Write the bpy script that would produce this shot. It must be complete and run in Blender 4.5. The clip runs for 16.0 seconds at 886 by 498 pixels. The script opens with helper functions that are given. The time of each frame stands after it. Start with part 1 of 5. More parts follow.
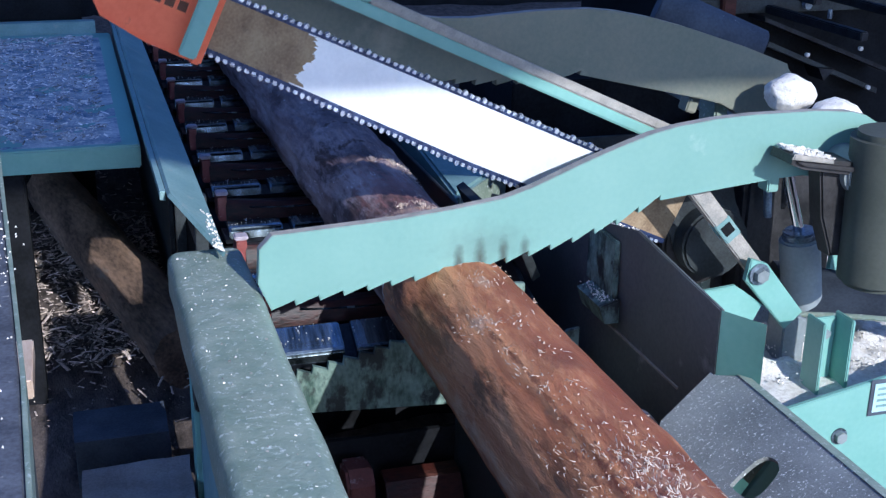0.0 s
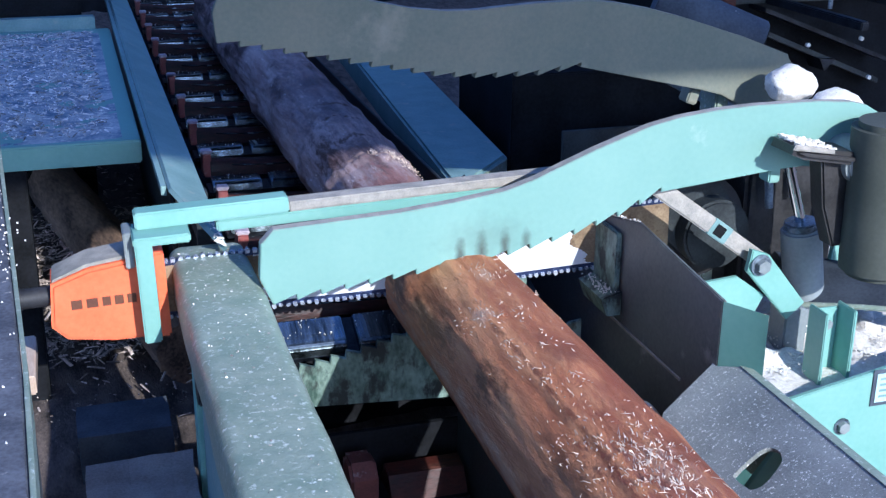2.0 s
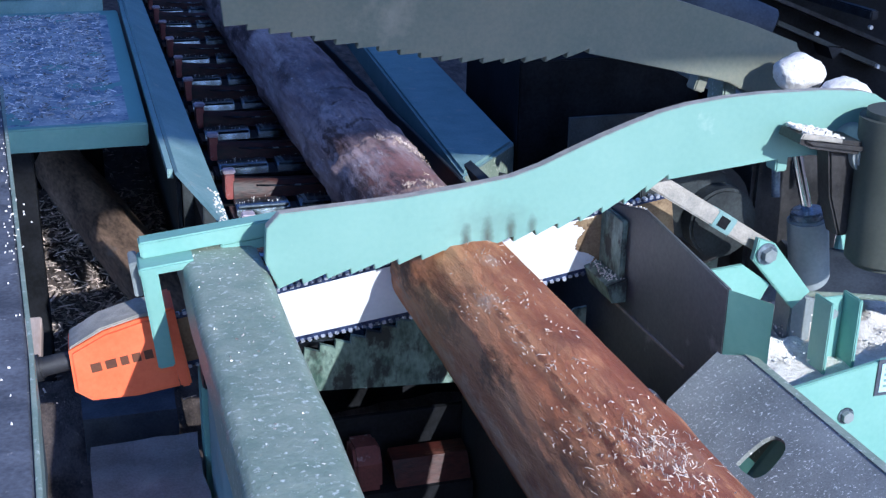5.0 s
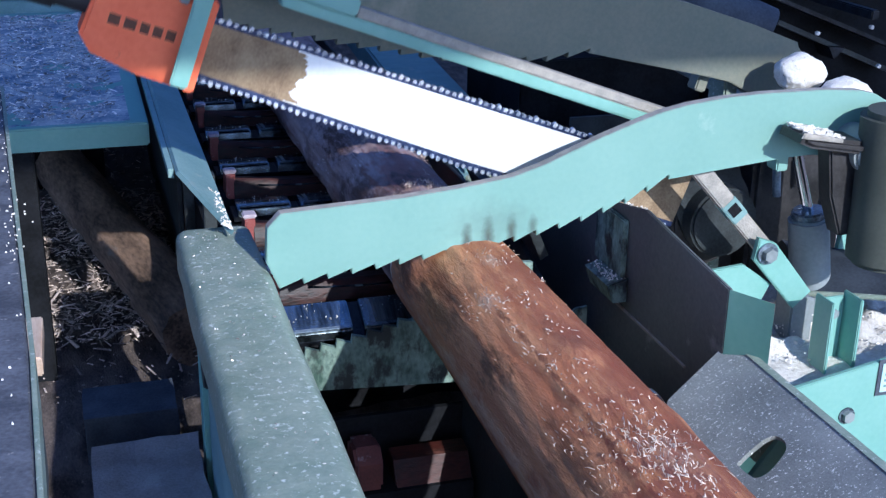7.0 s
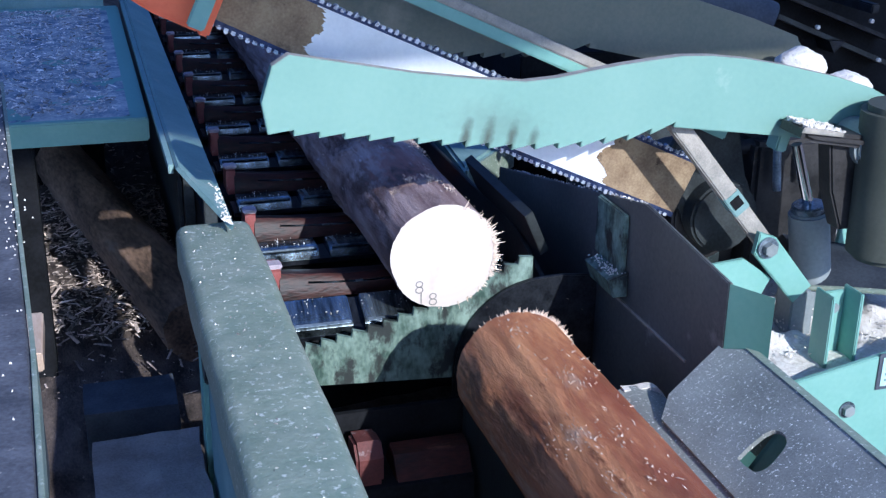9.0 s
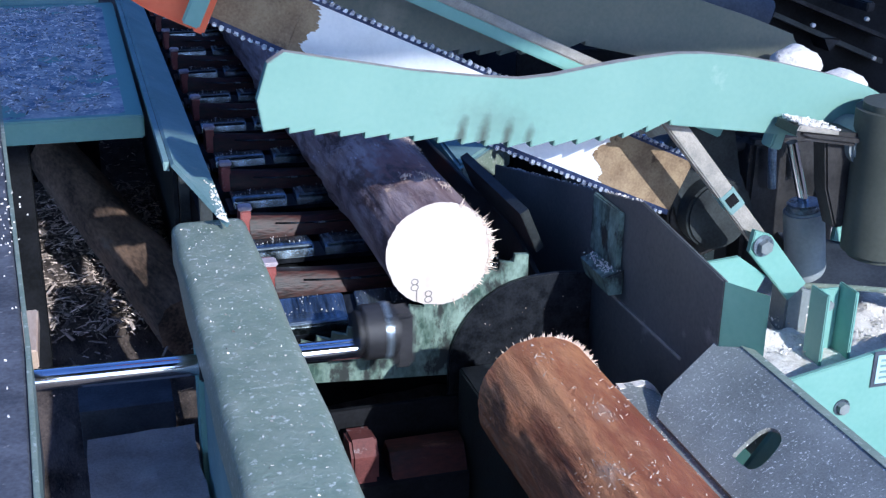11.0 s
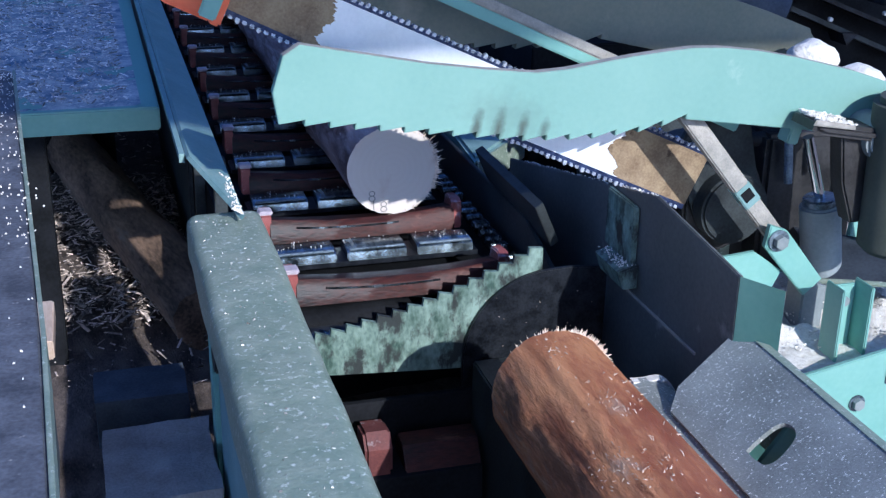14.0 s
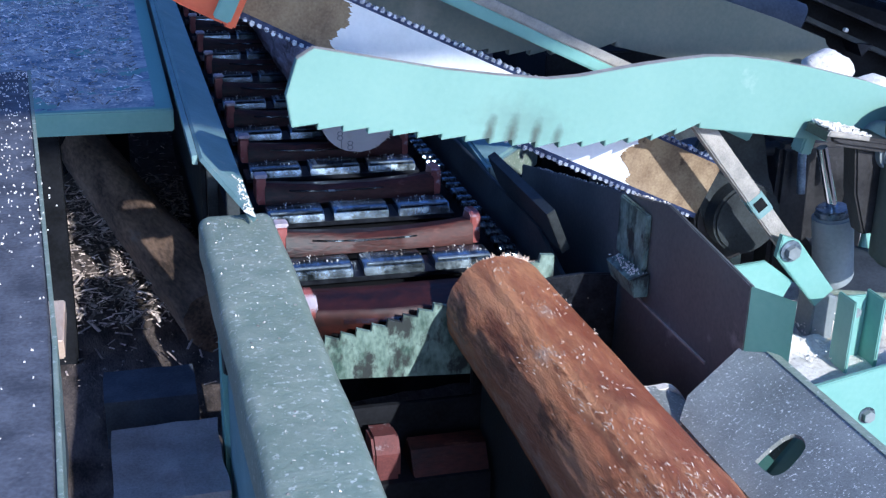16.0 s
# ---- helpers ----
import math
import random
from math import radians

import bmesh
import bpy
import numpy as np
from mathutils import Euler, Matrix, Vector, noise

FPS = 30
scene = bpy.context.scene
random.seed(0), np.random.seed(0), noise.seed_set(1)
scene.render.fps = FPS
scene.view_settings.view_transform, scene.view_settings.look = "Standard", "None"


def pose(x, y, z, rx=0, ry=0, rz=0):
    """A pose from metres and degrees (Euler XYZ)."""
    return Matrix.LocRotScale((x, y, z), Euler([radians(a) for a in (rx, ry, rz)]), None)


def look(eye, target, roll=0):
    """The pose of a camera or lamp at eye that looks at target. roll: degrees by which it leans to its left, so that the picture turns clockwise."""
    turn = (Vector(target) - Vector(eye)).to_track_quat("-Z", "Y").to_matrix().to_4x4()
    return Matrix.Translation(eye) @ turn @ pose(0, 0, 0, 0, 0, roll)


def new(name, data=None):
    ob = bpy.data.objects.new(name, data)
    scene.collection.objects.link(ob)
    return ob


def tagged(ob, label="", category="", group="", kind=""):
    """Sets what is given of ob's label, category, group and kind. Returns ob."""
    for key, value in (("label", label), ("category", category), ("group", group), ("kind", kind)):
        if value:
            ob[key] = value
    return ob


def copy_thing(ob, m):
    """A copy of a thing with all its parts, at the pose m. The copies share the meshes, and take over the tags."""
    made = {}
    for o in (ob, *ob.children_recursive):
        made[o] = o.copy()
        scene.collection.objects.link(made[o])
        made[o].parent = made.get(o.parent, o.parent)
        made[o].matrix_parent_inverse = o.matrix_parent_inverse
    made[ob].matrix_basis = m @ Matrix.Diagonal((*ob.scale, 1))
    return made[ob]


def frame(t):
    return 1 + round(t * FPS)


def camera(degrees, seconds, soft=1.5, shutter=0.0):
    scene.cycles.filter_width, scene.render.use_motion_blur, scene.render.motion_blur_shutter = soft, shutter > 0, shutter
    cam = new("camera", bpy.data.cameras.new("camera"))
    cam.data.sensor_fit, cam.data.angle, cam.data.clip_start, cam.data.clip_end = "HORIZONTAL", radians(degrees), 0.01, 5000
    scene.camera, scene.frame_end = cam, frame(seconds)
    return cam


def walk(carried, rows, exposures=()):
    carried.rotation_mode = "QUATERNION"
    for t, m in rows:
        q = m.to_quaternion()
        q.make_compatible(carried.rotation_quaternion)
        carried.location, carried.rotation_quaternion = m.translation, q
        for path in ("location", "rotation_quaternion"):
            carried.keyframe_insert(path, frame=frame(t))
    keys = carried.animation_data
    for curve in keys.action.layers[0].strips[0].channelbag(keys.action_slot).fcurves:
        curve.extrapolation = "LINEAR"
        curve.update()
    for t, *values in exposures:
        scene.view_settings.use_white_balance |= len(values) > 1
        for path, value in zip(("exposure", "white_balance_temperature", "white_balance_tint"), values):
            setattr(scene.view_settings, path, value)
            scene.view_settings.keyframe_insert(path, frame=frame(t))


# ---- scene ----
cam = camera(40.0, 16.0, 1.3, 0.3)
EYE = (-0.655, -2.034, 1.850)
TURNS = [
    (0.0, 69.881, -0.910, -17.034), (0.5, 69.773, -0.910, -17.046), (1.0, 69.737, -0.969, -16.803),
    (1.5, 69.528, -0.718, -17.021), (2.0, 69.557, -0.505, -17.108), (2.5, 69.468, -0.628, -16.826),
    (3.0, 69.152, -0.862, -16.711), (3.5, 69.293, -0.731, -16.853), (4.0, 68.859, -0.855, -16.746),
    (6.5, 68.884, -0.959, -16.651), (7.0, 68.862, -0.913, -16.629), (7.5, 68.946, -0.755, -16.584),
    (8.0, 68.908, -0.863, -16.450), (8.5, 68.726, -0.812, -16.601), (11.0, 68.508, -0.928, -16.839),
    (11.5, 68.455, -0.938, -17.150), (12.0, 68.541, -0.910, -17.169), (12.5, 68.285, -0.848, -16.943),
    (13.0, 68.198, -1.059, -16.789), (13.5, 68.276, -1.282, -16.250), (14.0, 68.181, -0.955, -16.094),
    (14.5, 68.572, -0.996, -15.572), (15.0, 68.519, -1.097, -15.460), (15.5, 68.409, -1.410, -15.369),
    (16.0, 68.412, -1.543, -15.299),
]
EXPOSURES = [(0.0, -0.13), (1.2, -0.11), (1.8, 0.05), (2.2, 0.20), (2.6, 0.19), (3.0, 0.11), (3.6, 0.05), (4.0, 0.05), (6.4, 0.01), (7.2, -0.08), (8.5, -0.10), (11.0, -0.07), (13.5, -0.17), (14.5, -0.03), (16.0, 0.08)]
walk(cam, [(t, pose(*EYE, a, b, c)) for t, a, b, c in TURNS], exposures=[(t, e, 5720, 10) for t, e in EXPOSURES])

# ---- light ----
SUN_TO = Vector((0.235, -1.0, 0.505)).normalized()
world = bpy.data.worlds.new("world")
scene.world = world
world.use_nodes = True
wn = world.node_tree.nodes
sky = wn.new("ShaderNodeTexSky")
sky.sky_type = "NISHITA"
sky.sun_disc = False
sky.sun_elevation = math.asin(SUN_TO.z)
sky.sun_rotation = math.atan2(SUN_TO.x, SUN_TO.y)
tint = wn.new("ShaderNodeMixRGB")
tint.blend_type = "MULTIPLY"
tint.inputs[0].default_value, tint.inputs[2].default_value = 1.0, (0.62, 0.82, 1.35, 1)
world.node_tree.links.new(sky.outputs[0], tint.inputs[1])
world.node_tree.links.new(tint.outputs[0], wn["Background"].inputs[0])
wn["Background"].inputs[1].default_value = 0.21
lamp = bpy.data.lights.new("sun", "SUN")
lamp.energy, lamp.angle, lamp.color = 5.5, radians(0.5), (1.0, 0.97, 0.93)
sun = new("sun", lamp)
sun.matrix_world = look((0, 0, 0), -SUN_TO)


# ---- materials ----
def material(name, low, high, rough=0.6, metal=0.0, scale=30.0, fine=220.0, bump=0.2, stain=None, stain_at=0.62, stain_scale=8.0,
             rough_var=0.15, stretch=(1, 1, 1), per_object=0.0, spec=0.5, per_island=0.0):
    """Two colours mixed by noise at two scales, an optional stain with an uneven edge, and fine relief."""
    m = bpy.data.materials.new(name)
    m.use_nodes = True
    n, l = m.node_tree.nodes, m.node_tree.links
    b = n["Principled BSDF"]
    co = n.new("ShaderNodeTexCoord")
    mp = n.new("ShaderNodeMapping")
    mp.inputs["Scale"].default_value = stretch
    l.new(co.outputs["Object"], mp.inputs[0])
    n1, n2 = n.new("ShaderNodeTexNoise"), n.new("ShaderNodeTexNoise")
    n1.inputs["Scale"].default_value, n1.inputs["Detail"].default_value = scale, 6
    n2.inputs["Scale"].default_value, n2.inputs["Detail"].default_value = fine, 4
    for k in (n1, n2):
        l.new(mp.outputs[0], k.inputs["Vector"])
    add = n.new("ShaderNodeMath")
    add.operation = "MULTIPLY_ADD"
    l.new(n2.outputs[0], add.inputs[0])
    add.inputs[1].default_value = 0.5
    l.new(n1.outputs[0], add.inputs[2])
    ramp = n.new("ShaderNodeValToRGB")
    ramp.color_ramp.elements[0].position, ramp.color_ramp.elements[1].position = 0.55, 0.95
    ramp.color_ramp.elements[0].color, ramp.color_ramp.elements[1].color = (*low, 1), (*high, 1)
    l.new(add.outputs[0], ramp.inputs[0])
    colour = ramp.outputs[0]
    if stain:
        n3 = n.new("ShaderNodeTexNoise")
        n3.inputs["Scale"].default_value, n3.inputs["Detail"].default_value, n3.inputs["Roughness"].default_value = stain_scale, 8, 0.65
        l.new(mp.outputs[0], n3.inputs["Vector"])
        r3 = n.new("ShaderNodeValToRGB")
        r3.color_ramp.elements[0].position, r3.color_ramp.elements[1].position = stain_at, stain_at + 0.09
        l.new(n3.outputs[0], r3.inputs[0])
        mix = n.new("ShaderNodeMixRGB")
        l.new(r3.outputs[0], mix.inputs[0])
        l.new(colour, mix.inputs[1])
        mix.inputs[2].default_value = (*stain, 1)
        colour = mix.outputs[0]
    if per_object:
        inf = n.new("ShaderNodeObjectInfo")
        hs = n.new("ShaderNodeHueSaturation")
        mr = n.new("ShaderNodeMapRange")
        mr.inputs[3].default_value, mr.inputs[4].default_value = 1 - per_object, 1 + per_object
        l.new(inf.outputs["Random"], mr.inputs[0])
        l.new(mr.outputs[0], hs.inputs["Value"])
        l.new(colour, hs.inputs["Color"])
        colour = hs.outputs[0]
    if per_island:
        geo = n.new("ShaderNodeNewGeometry")
        hs = n.new("ShaderNodeHueSaturation")
        mr = n.new("ShaderNodeMapRange")
        mr.inputs[3].default_value, mr.inputs[4].default_value = 1 - per_island, 1 + per_island
        l.new(geo.outputs["Random Per Island"], mr.inputs[0])
        l.new(mr.outputs[0], hs.inputs["Value"])
        l.new(colour, hs.inputs["Color"])
        colour = hs.outputs[0]
    l.new(colour, b.inputs["Base Color"])
    rr = n.new("ShaderNodeMapRange")
    rr.inputs[3].default_value, rr.inputs[4].default_value = max(0.03, rough - rough_var), min(1, rough + rough_var)
    l.new(n1.outputs[0], rr.inputs[0])
    l.new(rr.outputs[0], b.inputs["Roughness"])
    b.inputs["Metallic"].default_value = metal
    b.inputs["Specular IOR Level"].default_value = spec
    if bump:
        bp = n.new("ShaderNodeBump")
        bp.inputs["Strength"].default_value, bp.inputs["Distance"].default_value = bump, 0.004
        l.new(add.outputs[0], bp.inputs["Height"])
        l.new(bp.outputs[0], b.inputs["Normal"])
    return m


TEAL = material("teal_paint", (0.175, 0.375, 0.32), (0.22, 0.43, 0.37), 0.5, 0, 6, 90, 0.05, (0.20, 0.30, 0.26), 0.66, 9)
TEAL_WORN = material("worn_teal_paint", (0.15, 0.27, 0.26), (0.24, 0.37, 0.36), 0.6, 0, 12, 160, 0.25, (0.30, 0.36, 0.33), 0.60, 22)
# Pale specks over the dusty tone paint in small wet highlights.
TEAL_DUSTY = material("dusty_teal_with_glints", (0.20, 0.262, 0.20), (0.30, 0.345, 0.275), 0.45, 0, 26, 150, 0.5, (0.58, 0.62, 0.57), 0.575, 95)
TEAL_GREASY = material("greasy_teal_plate", (0.045, 0.085, 0.066), (0.26, 0.36, 0.30), 0.5, 0, 26, 120, 0.4, (0.03, 0.036, 0.034), 0.50, 20, stretch=(1, 1, 0.6))
ARM_EDGE = material("dust_on_steel_edge", (0.26, 0.25, 0.22), (0.42, 0.38, 0.33), 0.9, 0, 40, 300, 0.5)
DARK_STEEL = material("dark_greasy_steel", (0.016, 0.020, 0.022), (0.05, 0.06, 0.062), 0.55, 0.3, 14, 160, 0.25, (0.09, 0.085, 0.07), 0.66, 18)
OILY = material("oily_brown_casting", (0.012, 0.012, 0.013), (0.045, 0.042, 0.042), 0.45, 0.1, 12, 140, 0.3, (0.13, 0.11, 0.095), 0.66, 22)
BLACK = material("near_black", (0.005, 0.0055, 0.0065), (0.016, 0.017, 0.020), 0.8, 0, 10, 120, 0.2, spec=0.12)
CHUTE = material("scuffed_dark_plate", (0.08, 0.084, 0.083), (0.15, 0.15, 0.144), 0.5, 0.1, 5, 120, 0.12, (0.24, 0.24, 0.225), 0.62, 9)
GALV = material("galvanised_sheet", (0.17, 0.18, 0.17), (0.35, 0.37, 0.35), 0.5, 0.1, 7, 330, 0.3, (0.85, 0.85, 0.82), 0.575, 190)
RUST_RED = material("rusty_red_slat", (0.007, 0.003, 0.003), (0.078, 0.017, 0.011), 0.5, 0.0, 12, 160, 0.5, (0.14, 0.055, 0.040), 0.62, 26, stretch=(0.35, 1, 1), spec=0.3)
# Lavender-pale tone painted in for sky reflected on the slat ends.
SKY_SHEEN_TAB = material("pale_sky_sheen", (0.42, 0.36, 0.40), (0.66, 0.58, 0.62), 0.4, 0.0, 30, 200, 0.3, (0.34, 0.10, 0.08), 0.60, 40)
RED_PAINT = material("chipped_red_paint", (0.22, 0.055, 0.045), (0.33, 0.10, 0.09), 0.35, 0.0, 20, 200, 0.2, (0.50, 0.38, 0.40), 0.56, 26)
OLD_RED = material("dull_brick_red_paint", (0.09, 0.025, 0.024), (0.17, 0.048, 0.042), 0.65, 0.0, 20, 200, 0.3, (0.30, 0.24, 0.24), 0.60, 26)
STEEL = material("worn_bright_steel", (0.05, 0.07, 0.09), (0.32, 0.39, 0.46), 0.30, 0.5, 14, 180, 0.12, (0.10, 0.12, 0.13), 0.62, 25)
# Near-white, mostly diffuse base holds the polished bar's sun glare.
BAR_STEEL = material("glare_white_polished_bar", (0.80, 0.82, 0.84), (0.92, 0.93, 0.94), 0.42, 0.25, 10, 150, 0.06, (0.36, 0.34, 0.30), 0.68, 18)
# Far arm's dusty paint, darkened because that arm stands in shade.
ARM_SHADED_DUST = material("dusty_mint_darkened_for_shade", (0.155, 0.175, 0.135), (0.225, 0.22, 0.165), 0.75, 0, 4, 140, 0.1, (0.30, 0.28, 0.215), 0.56, 3)
BAR_RUST = material("resin_stained_bar", (0.20, 0.13, 0.075), (0.38, 0.28, 0.17), 0.6, 0.3, 22, 200, 0.25, (0.10, 0.06, 0.035), 0.60, 30)
# Blue-white base colour paints the glints of the cutters.
CHAIN = material("glint_white_cutters", (0.30, 0.36, 0.50), (0.85, 0.88, 0.95), 0.28, 0.6, 60, 300, 0.2)
STRAP = material("oily_chain_strap", (0.012, 0.02, 0.06), (0.05, 0.075, 0.17), 0.35, 0.4, 60, 300, 0.2)
PAD_STEEL = material("scraped_pad_steel", (0.02, 0.03, 0.035), (0.34, 0.42, 0.47), 0.22, 0.9, 20, 160, 0.12, (0.05, 0.06, 0.065), 0.60, 16, stretch=(1, 0.12, 1))
PIT_STEEL = material("black_oily_chain", (0.006, 0.008, 0.012), (0.03, 0.035, 0.045), 0.4, 0.5, 40, 200, 0.2)
STAMP = material("grey_stamp_ink", (0.22, 0.20, 0.19), (0.30, 0.28, 0.26), 0.9, 0, 30, 200, 0.05)
ORANGE = material("orange_paint", (0.85, 0.13, 0.045), (0.95, 0.19, 0.075), 0.5, 0, 10, 120, 0.08, (0.35, 0.07, 0.03), 0.72, 14)
MARK = material("dark_print", (0.10, 0.035, 0.02), (0.16, 0.06, 0.03), 0.7, 0, 30, 200, 0.05)
CHROME = material("chromed_rod", (0.72, 0.75, 0.80), (0.85, 0.88, 0.92), 0.10, 1.0, 10, 100, 0.02, rough_var=0.05)
RUBBER = material("black_rubber", (0.012, 0.013, 0.016), (0.03, 0.03, 0.035), 0.6, 0, 20, 150, 0.2)
GREY_PAINT = material("grey_green_paint", (0.19, 0.22, 0.225), (0.28, 0.31, 0.31), 0.5, 0.1, 10, 120, 0.15, (0.28, 0.28, 0.25), 0.66, 20)
OLIVE = material("olive_grey_hose_cover", (0.05, 0.058, 0.045), (0.075, 0.082, 0.066), 0.8, 0, 8, 120, 0.1)
DUST = material("pale_sawdust", (0.66, 0.61, 0.54), (0.88, 0.84, 0.78), 0.95, 0, 90, 400, 0.8, (0.22, 0.17, 0.13), 0.62, 130)
GROUND = material("bark_litter", (0.040, 0.031, 0.027), (0.17, 0.13, 0.11), 0.95, 0, 16, 130, 1.0, (0.26, 0.205, 0.17), 0.60, 34, stretch=(1.6, 0.7, 1))
CONCRETE = material("rough_concrete", (0.22, 0.19, 0.18), (0.38, 0.34, 0.32), 0.95, 0, 14, 190, 0.5, (0.14, 0.12, 0.11), 0.66, 16)
DARK_BLUE = material("dark_slate_blue", (0.045, 0.055, 0.075), (0.09, 0.11, 0.14), 0.9, 0, 14, 160, 0.3)
PALE_WOOD = material("pale_timber", (0.52, 0.38, 0.29), (0.78, 0.66, 0.55), 0.85, 0, 10, 150, 0.3, stretch=(1, 0.2, 1), per_island=0.25)
LITTER = material("brown_splinters", (0.15, 0.115, 0.095), (0.66, 0.54, 0.46), 0.7, 0, 30, 150, 0.3, per_island=0.85)
GREY_CHIP = material("weathered_chips", (0.26, 0.245, 0.23), (0.74, 0.70, 0.66), 0.9, 0, 40, 150, 0.3, per_island=0.75)
PLANK = material("dirty_grey_plank", (0.05, 0.055, 0.07), (0.13, 0.14, 0.17), 0.85, 0, 20, 160, 0.4, (0.55, 0.52, 0.47), 0.64, 34)
LABEL = material("pale_blue_label", (0.42, 0.66, 0.70), (0.52, 0.74, 0.78), 0.4, 0, 10, 60, 0.02)
OLD_BARK = material("old_brown_bark", (0.06, 0.038, 0.026), (0.38, 0.24, 0.16), 0.95, 0, 10, 110, 0.8, (0.26, 0.20, 0.16), 0.62, 16, stretch=(1, 0.25, 1))


def smear(m, spots):
    """Dark upright rub marks with a soft uneven edge, at places on the painted face."""
    n, l = m.node_tree.nodes, m.node_tree.links
    b = n["Principled BSDF"]
    co = n.new("ShaderNodeTexCoord")
    k = n.new("ShaderNodeTexNoise")
    k.inputs["Scale"].default_value, k.inputs["Detail"].default_value = 60, 4
    l.new(co.outputs["Object"], k.inputs["Vector"])
    src = b.inputs["Base Color"].links[0].from_socket
    for x, z, w, h, amount in spots:
        mp = n.new("ShaderNodeMapping")
        mp.inputs["Location"].default_value, mp.inputs["Scale"].default_value = (-x / w, 0, -z / h), (1 / w, 0, 1 / h)
        l.new(co.outputs["Object"], mp.inputs[0])
        d = n.new("ShaderNodeVectorMath")
        d.operation = "LENGTH"
        l.new(mp.outputs[0], d.inputs[0])
        a = n.new("ShaderNodeMath")
        a.operation = "MULTIPLY_ADD"
        l.new(k.outputs[0], a.inputs[0])
        a.inputs[1].default_value = 0.9
        l.new(d.outputs["Value"], a.inputs[2])
        r = n.new("ShaderNodeMapRange")
        r.inputs[1].default_value, r.inputs[2].default_value, r.inputs[3].default_value, r.inputs[4].default_value = 0.6, 1.5, amount, 0.0
        l.new(a.outputs[0], r.inputs[0])
        x2 = n.new("ShaderNodeMixRGB")
        l.new(r.outputs[0], x2.inputs[0])
        l.new(src, x2.inputs[1])
        x2.inputs[2].default_value = (0.05, 0.055, 0.045, 1)
        src = x2.outputs[0]
    l.new(src, b.inputs["Base Color"])
    return m


TEAL_ARM = smear(material("rubbed_mint_paint", (0.18, 0.338, 0.287), (0.21, 0.372, 0.316), 0.5, 0, 5, 90, 0.05, (0.27, 0.42, 0.37), 0.64, 9),
                 ((-0.752, -0.118, 0.012, 0.035, 0.8), (-0.712, -0.115, 0.013, 0.045, 0.85), (-0.668, -0.113, 0.012, 0.040, 0.8), (-0.628, -0.105, 0.012, 0.032, 0.6), (-0.70, -0.09, 0.10, 0.05, 0.22)))


def wood_material(name, deep, mid, light, scar, shift, torn=0.655):
    """Peeled pine: ruddy inner bark in long streaks, dark patches and pale torn fibre; y is along the grain."""
    m = bpy.data.materials.new(name)
    m.use_nodes = True
    n, l = m.node_tree.nodes, m.node_tree.links
    b = n["Principled BSDF"]
    co = n.new("ShaderNodeTexCoord")

    def field(sc, stretch, det=6, rough=0.6):
        mp = n.new("ShaderNodeMapping")
        mp.inputs["Scale"].default_value = stretch
        mp.inputs["Location"].default_value = (shift, shift * 0.7, 0)
        l.new(co.outputs["Object"], mp.inputs[0])
        k = n.new("ShaderNodeTexNoise")
        k.inputs["Scale"].default_value, k.inputs["Detail"].default_value, k.inputs["Roughness"].default_value = sc, det, rough
        l.new(mp.outputs[0], k.inputs["Vector"])
        return k.outputs[0]

    def ramp(src, a, c, ca, cb):
        r = n.new("ShaderNodeValToRGB")
        r.color_ramp.elements[0].position, r.color_ramp.elements[1].position = a, c
        r.color_ramp.elements[0].color, r.color_ramp.elements[1].color = ca, cb
        l.new(src, r.inputs[0])
        return r.outputs[0]

    def mix(fac, a, c):
        x = n.new("ShaderNodeMixRGB")
        l.new(fac, x.inputs[0])
        l.new(a, x.inputs[1])
        x.inputs[2].default_value = c
        return x.outputs[0]

    streak, patch, big, flake = field(26, (1, 0.13, 1)), field(9, (1, 0.45, 1)), field(4.5, (1, 0.6, 1)), field(60, (1, 0.3, 1), 8, 0.75)
    base = ramp(streak, 0.38, 0.64, (*mid, 1), (*light, 1))
    base = mix(ramp(patch, 0.50, 0.62, (0, 0, 0, 1), (1, 1, 1, 1)), base, (*deep, 1))
    dark = tuple(c * 0.38 for c in deep)
    base = mix(ramp(big, 0.58, 0.70, (0, 0, 0, 1), (0.55, 0.55, 0.55, 1)), base, (*dark, 1))
    base = mix(ramp(flake, torn, torn + 0.055, (0, 0, 0, 1), (0.9, 0.9, 0.9, 1)), base, (*scar, 1))
    l.new(base, b.inputs["Base Color"])
    b.inputs["Roughness"].default_value = 0.58
    b.inputs["Specular IOR Level"].default_value = 0.35
    bp = n.new("ShaderNodeBump")
    bp.inputs["Strength"].default_value, bp.inputs["Distance"].default_value = 0.95, 0.008
    s = n.new("ShaderNodeMath")
    s.operation = "ADD"
    l.new(streak, s.inputs[0])
    l.new(flake, s.inputs[1])
    l.new(s.outputs[0], bp.inputs["Height"])
    l.new(bp.outputs[0], b.inputs["Normal"])
    return m


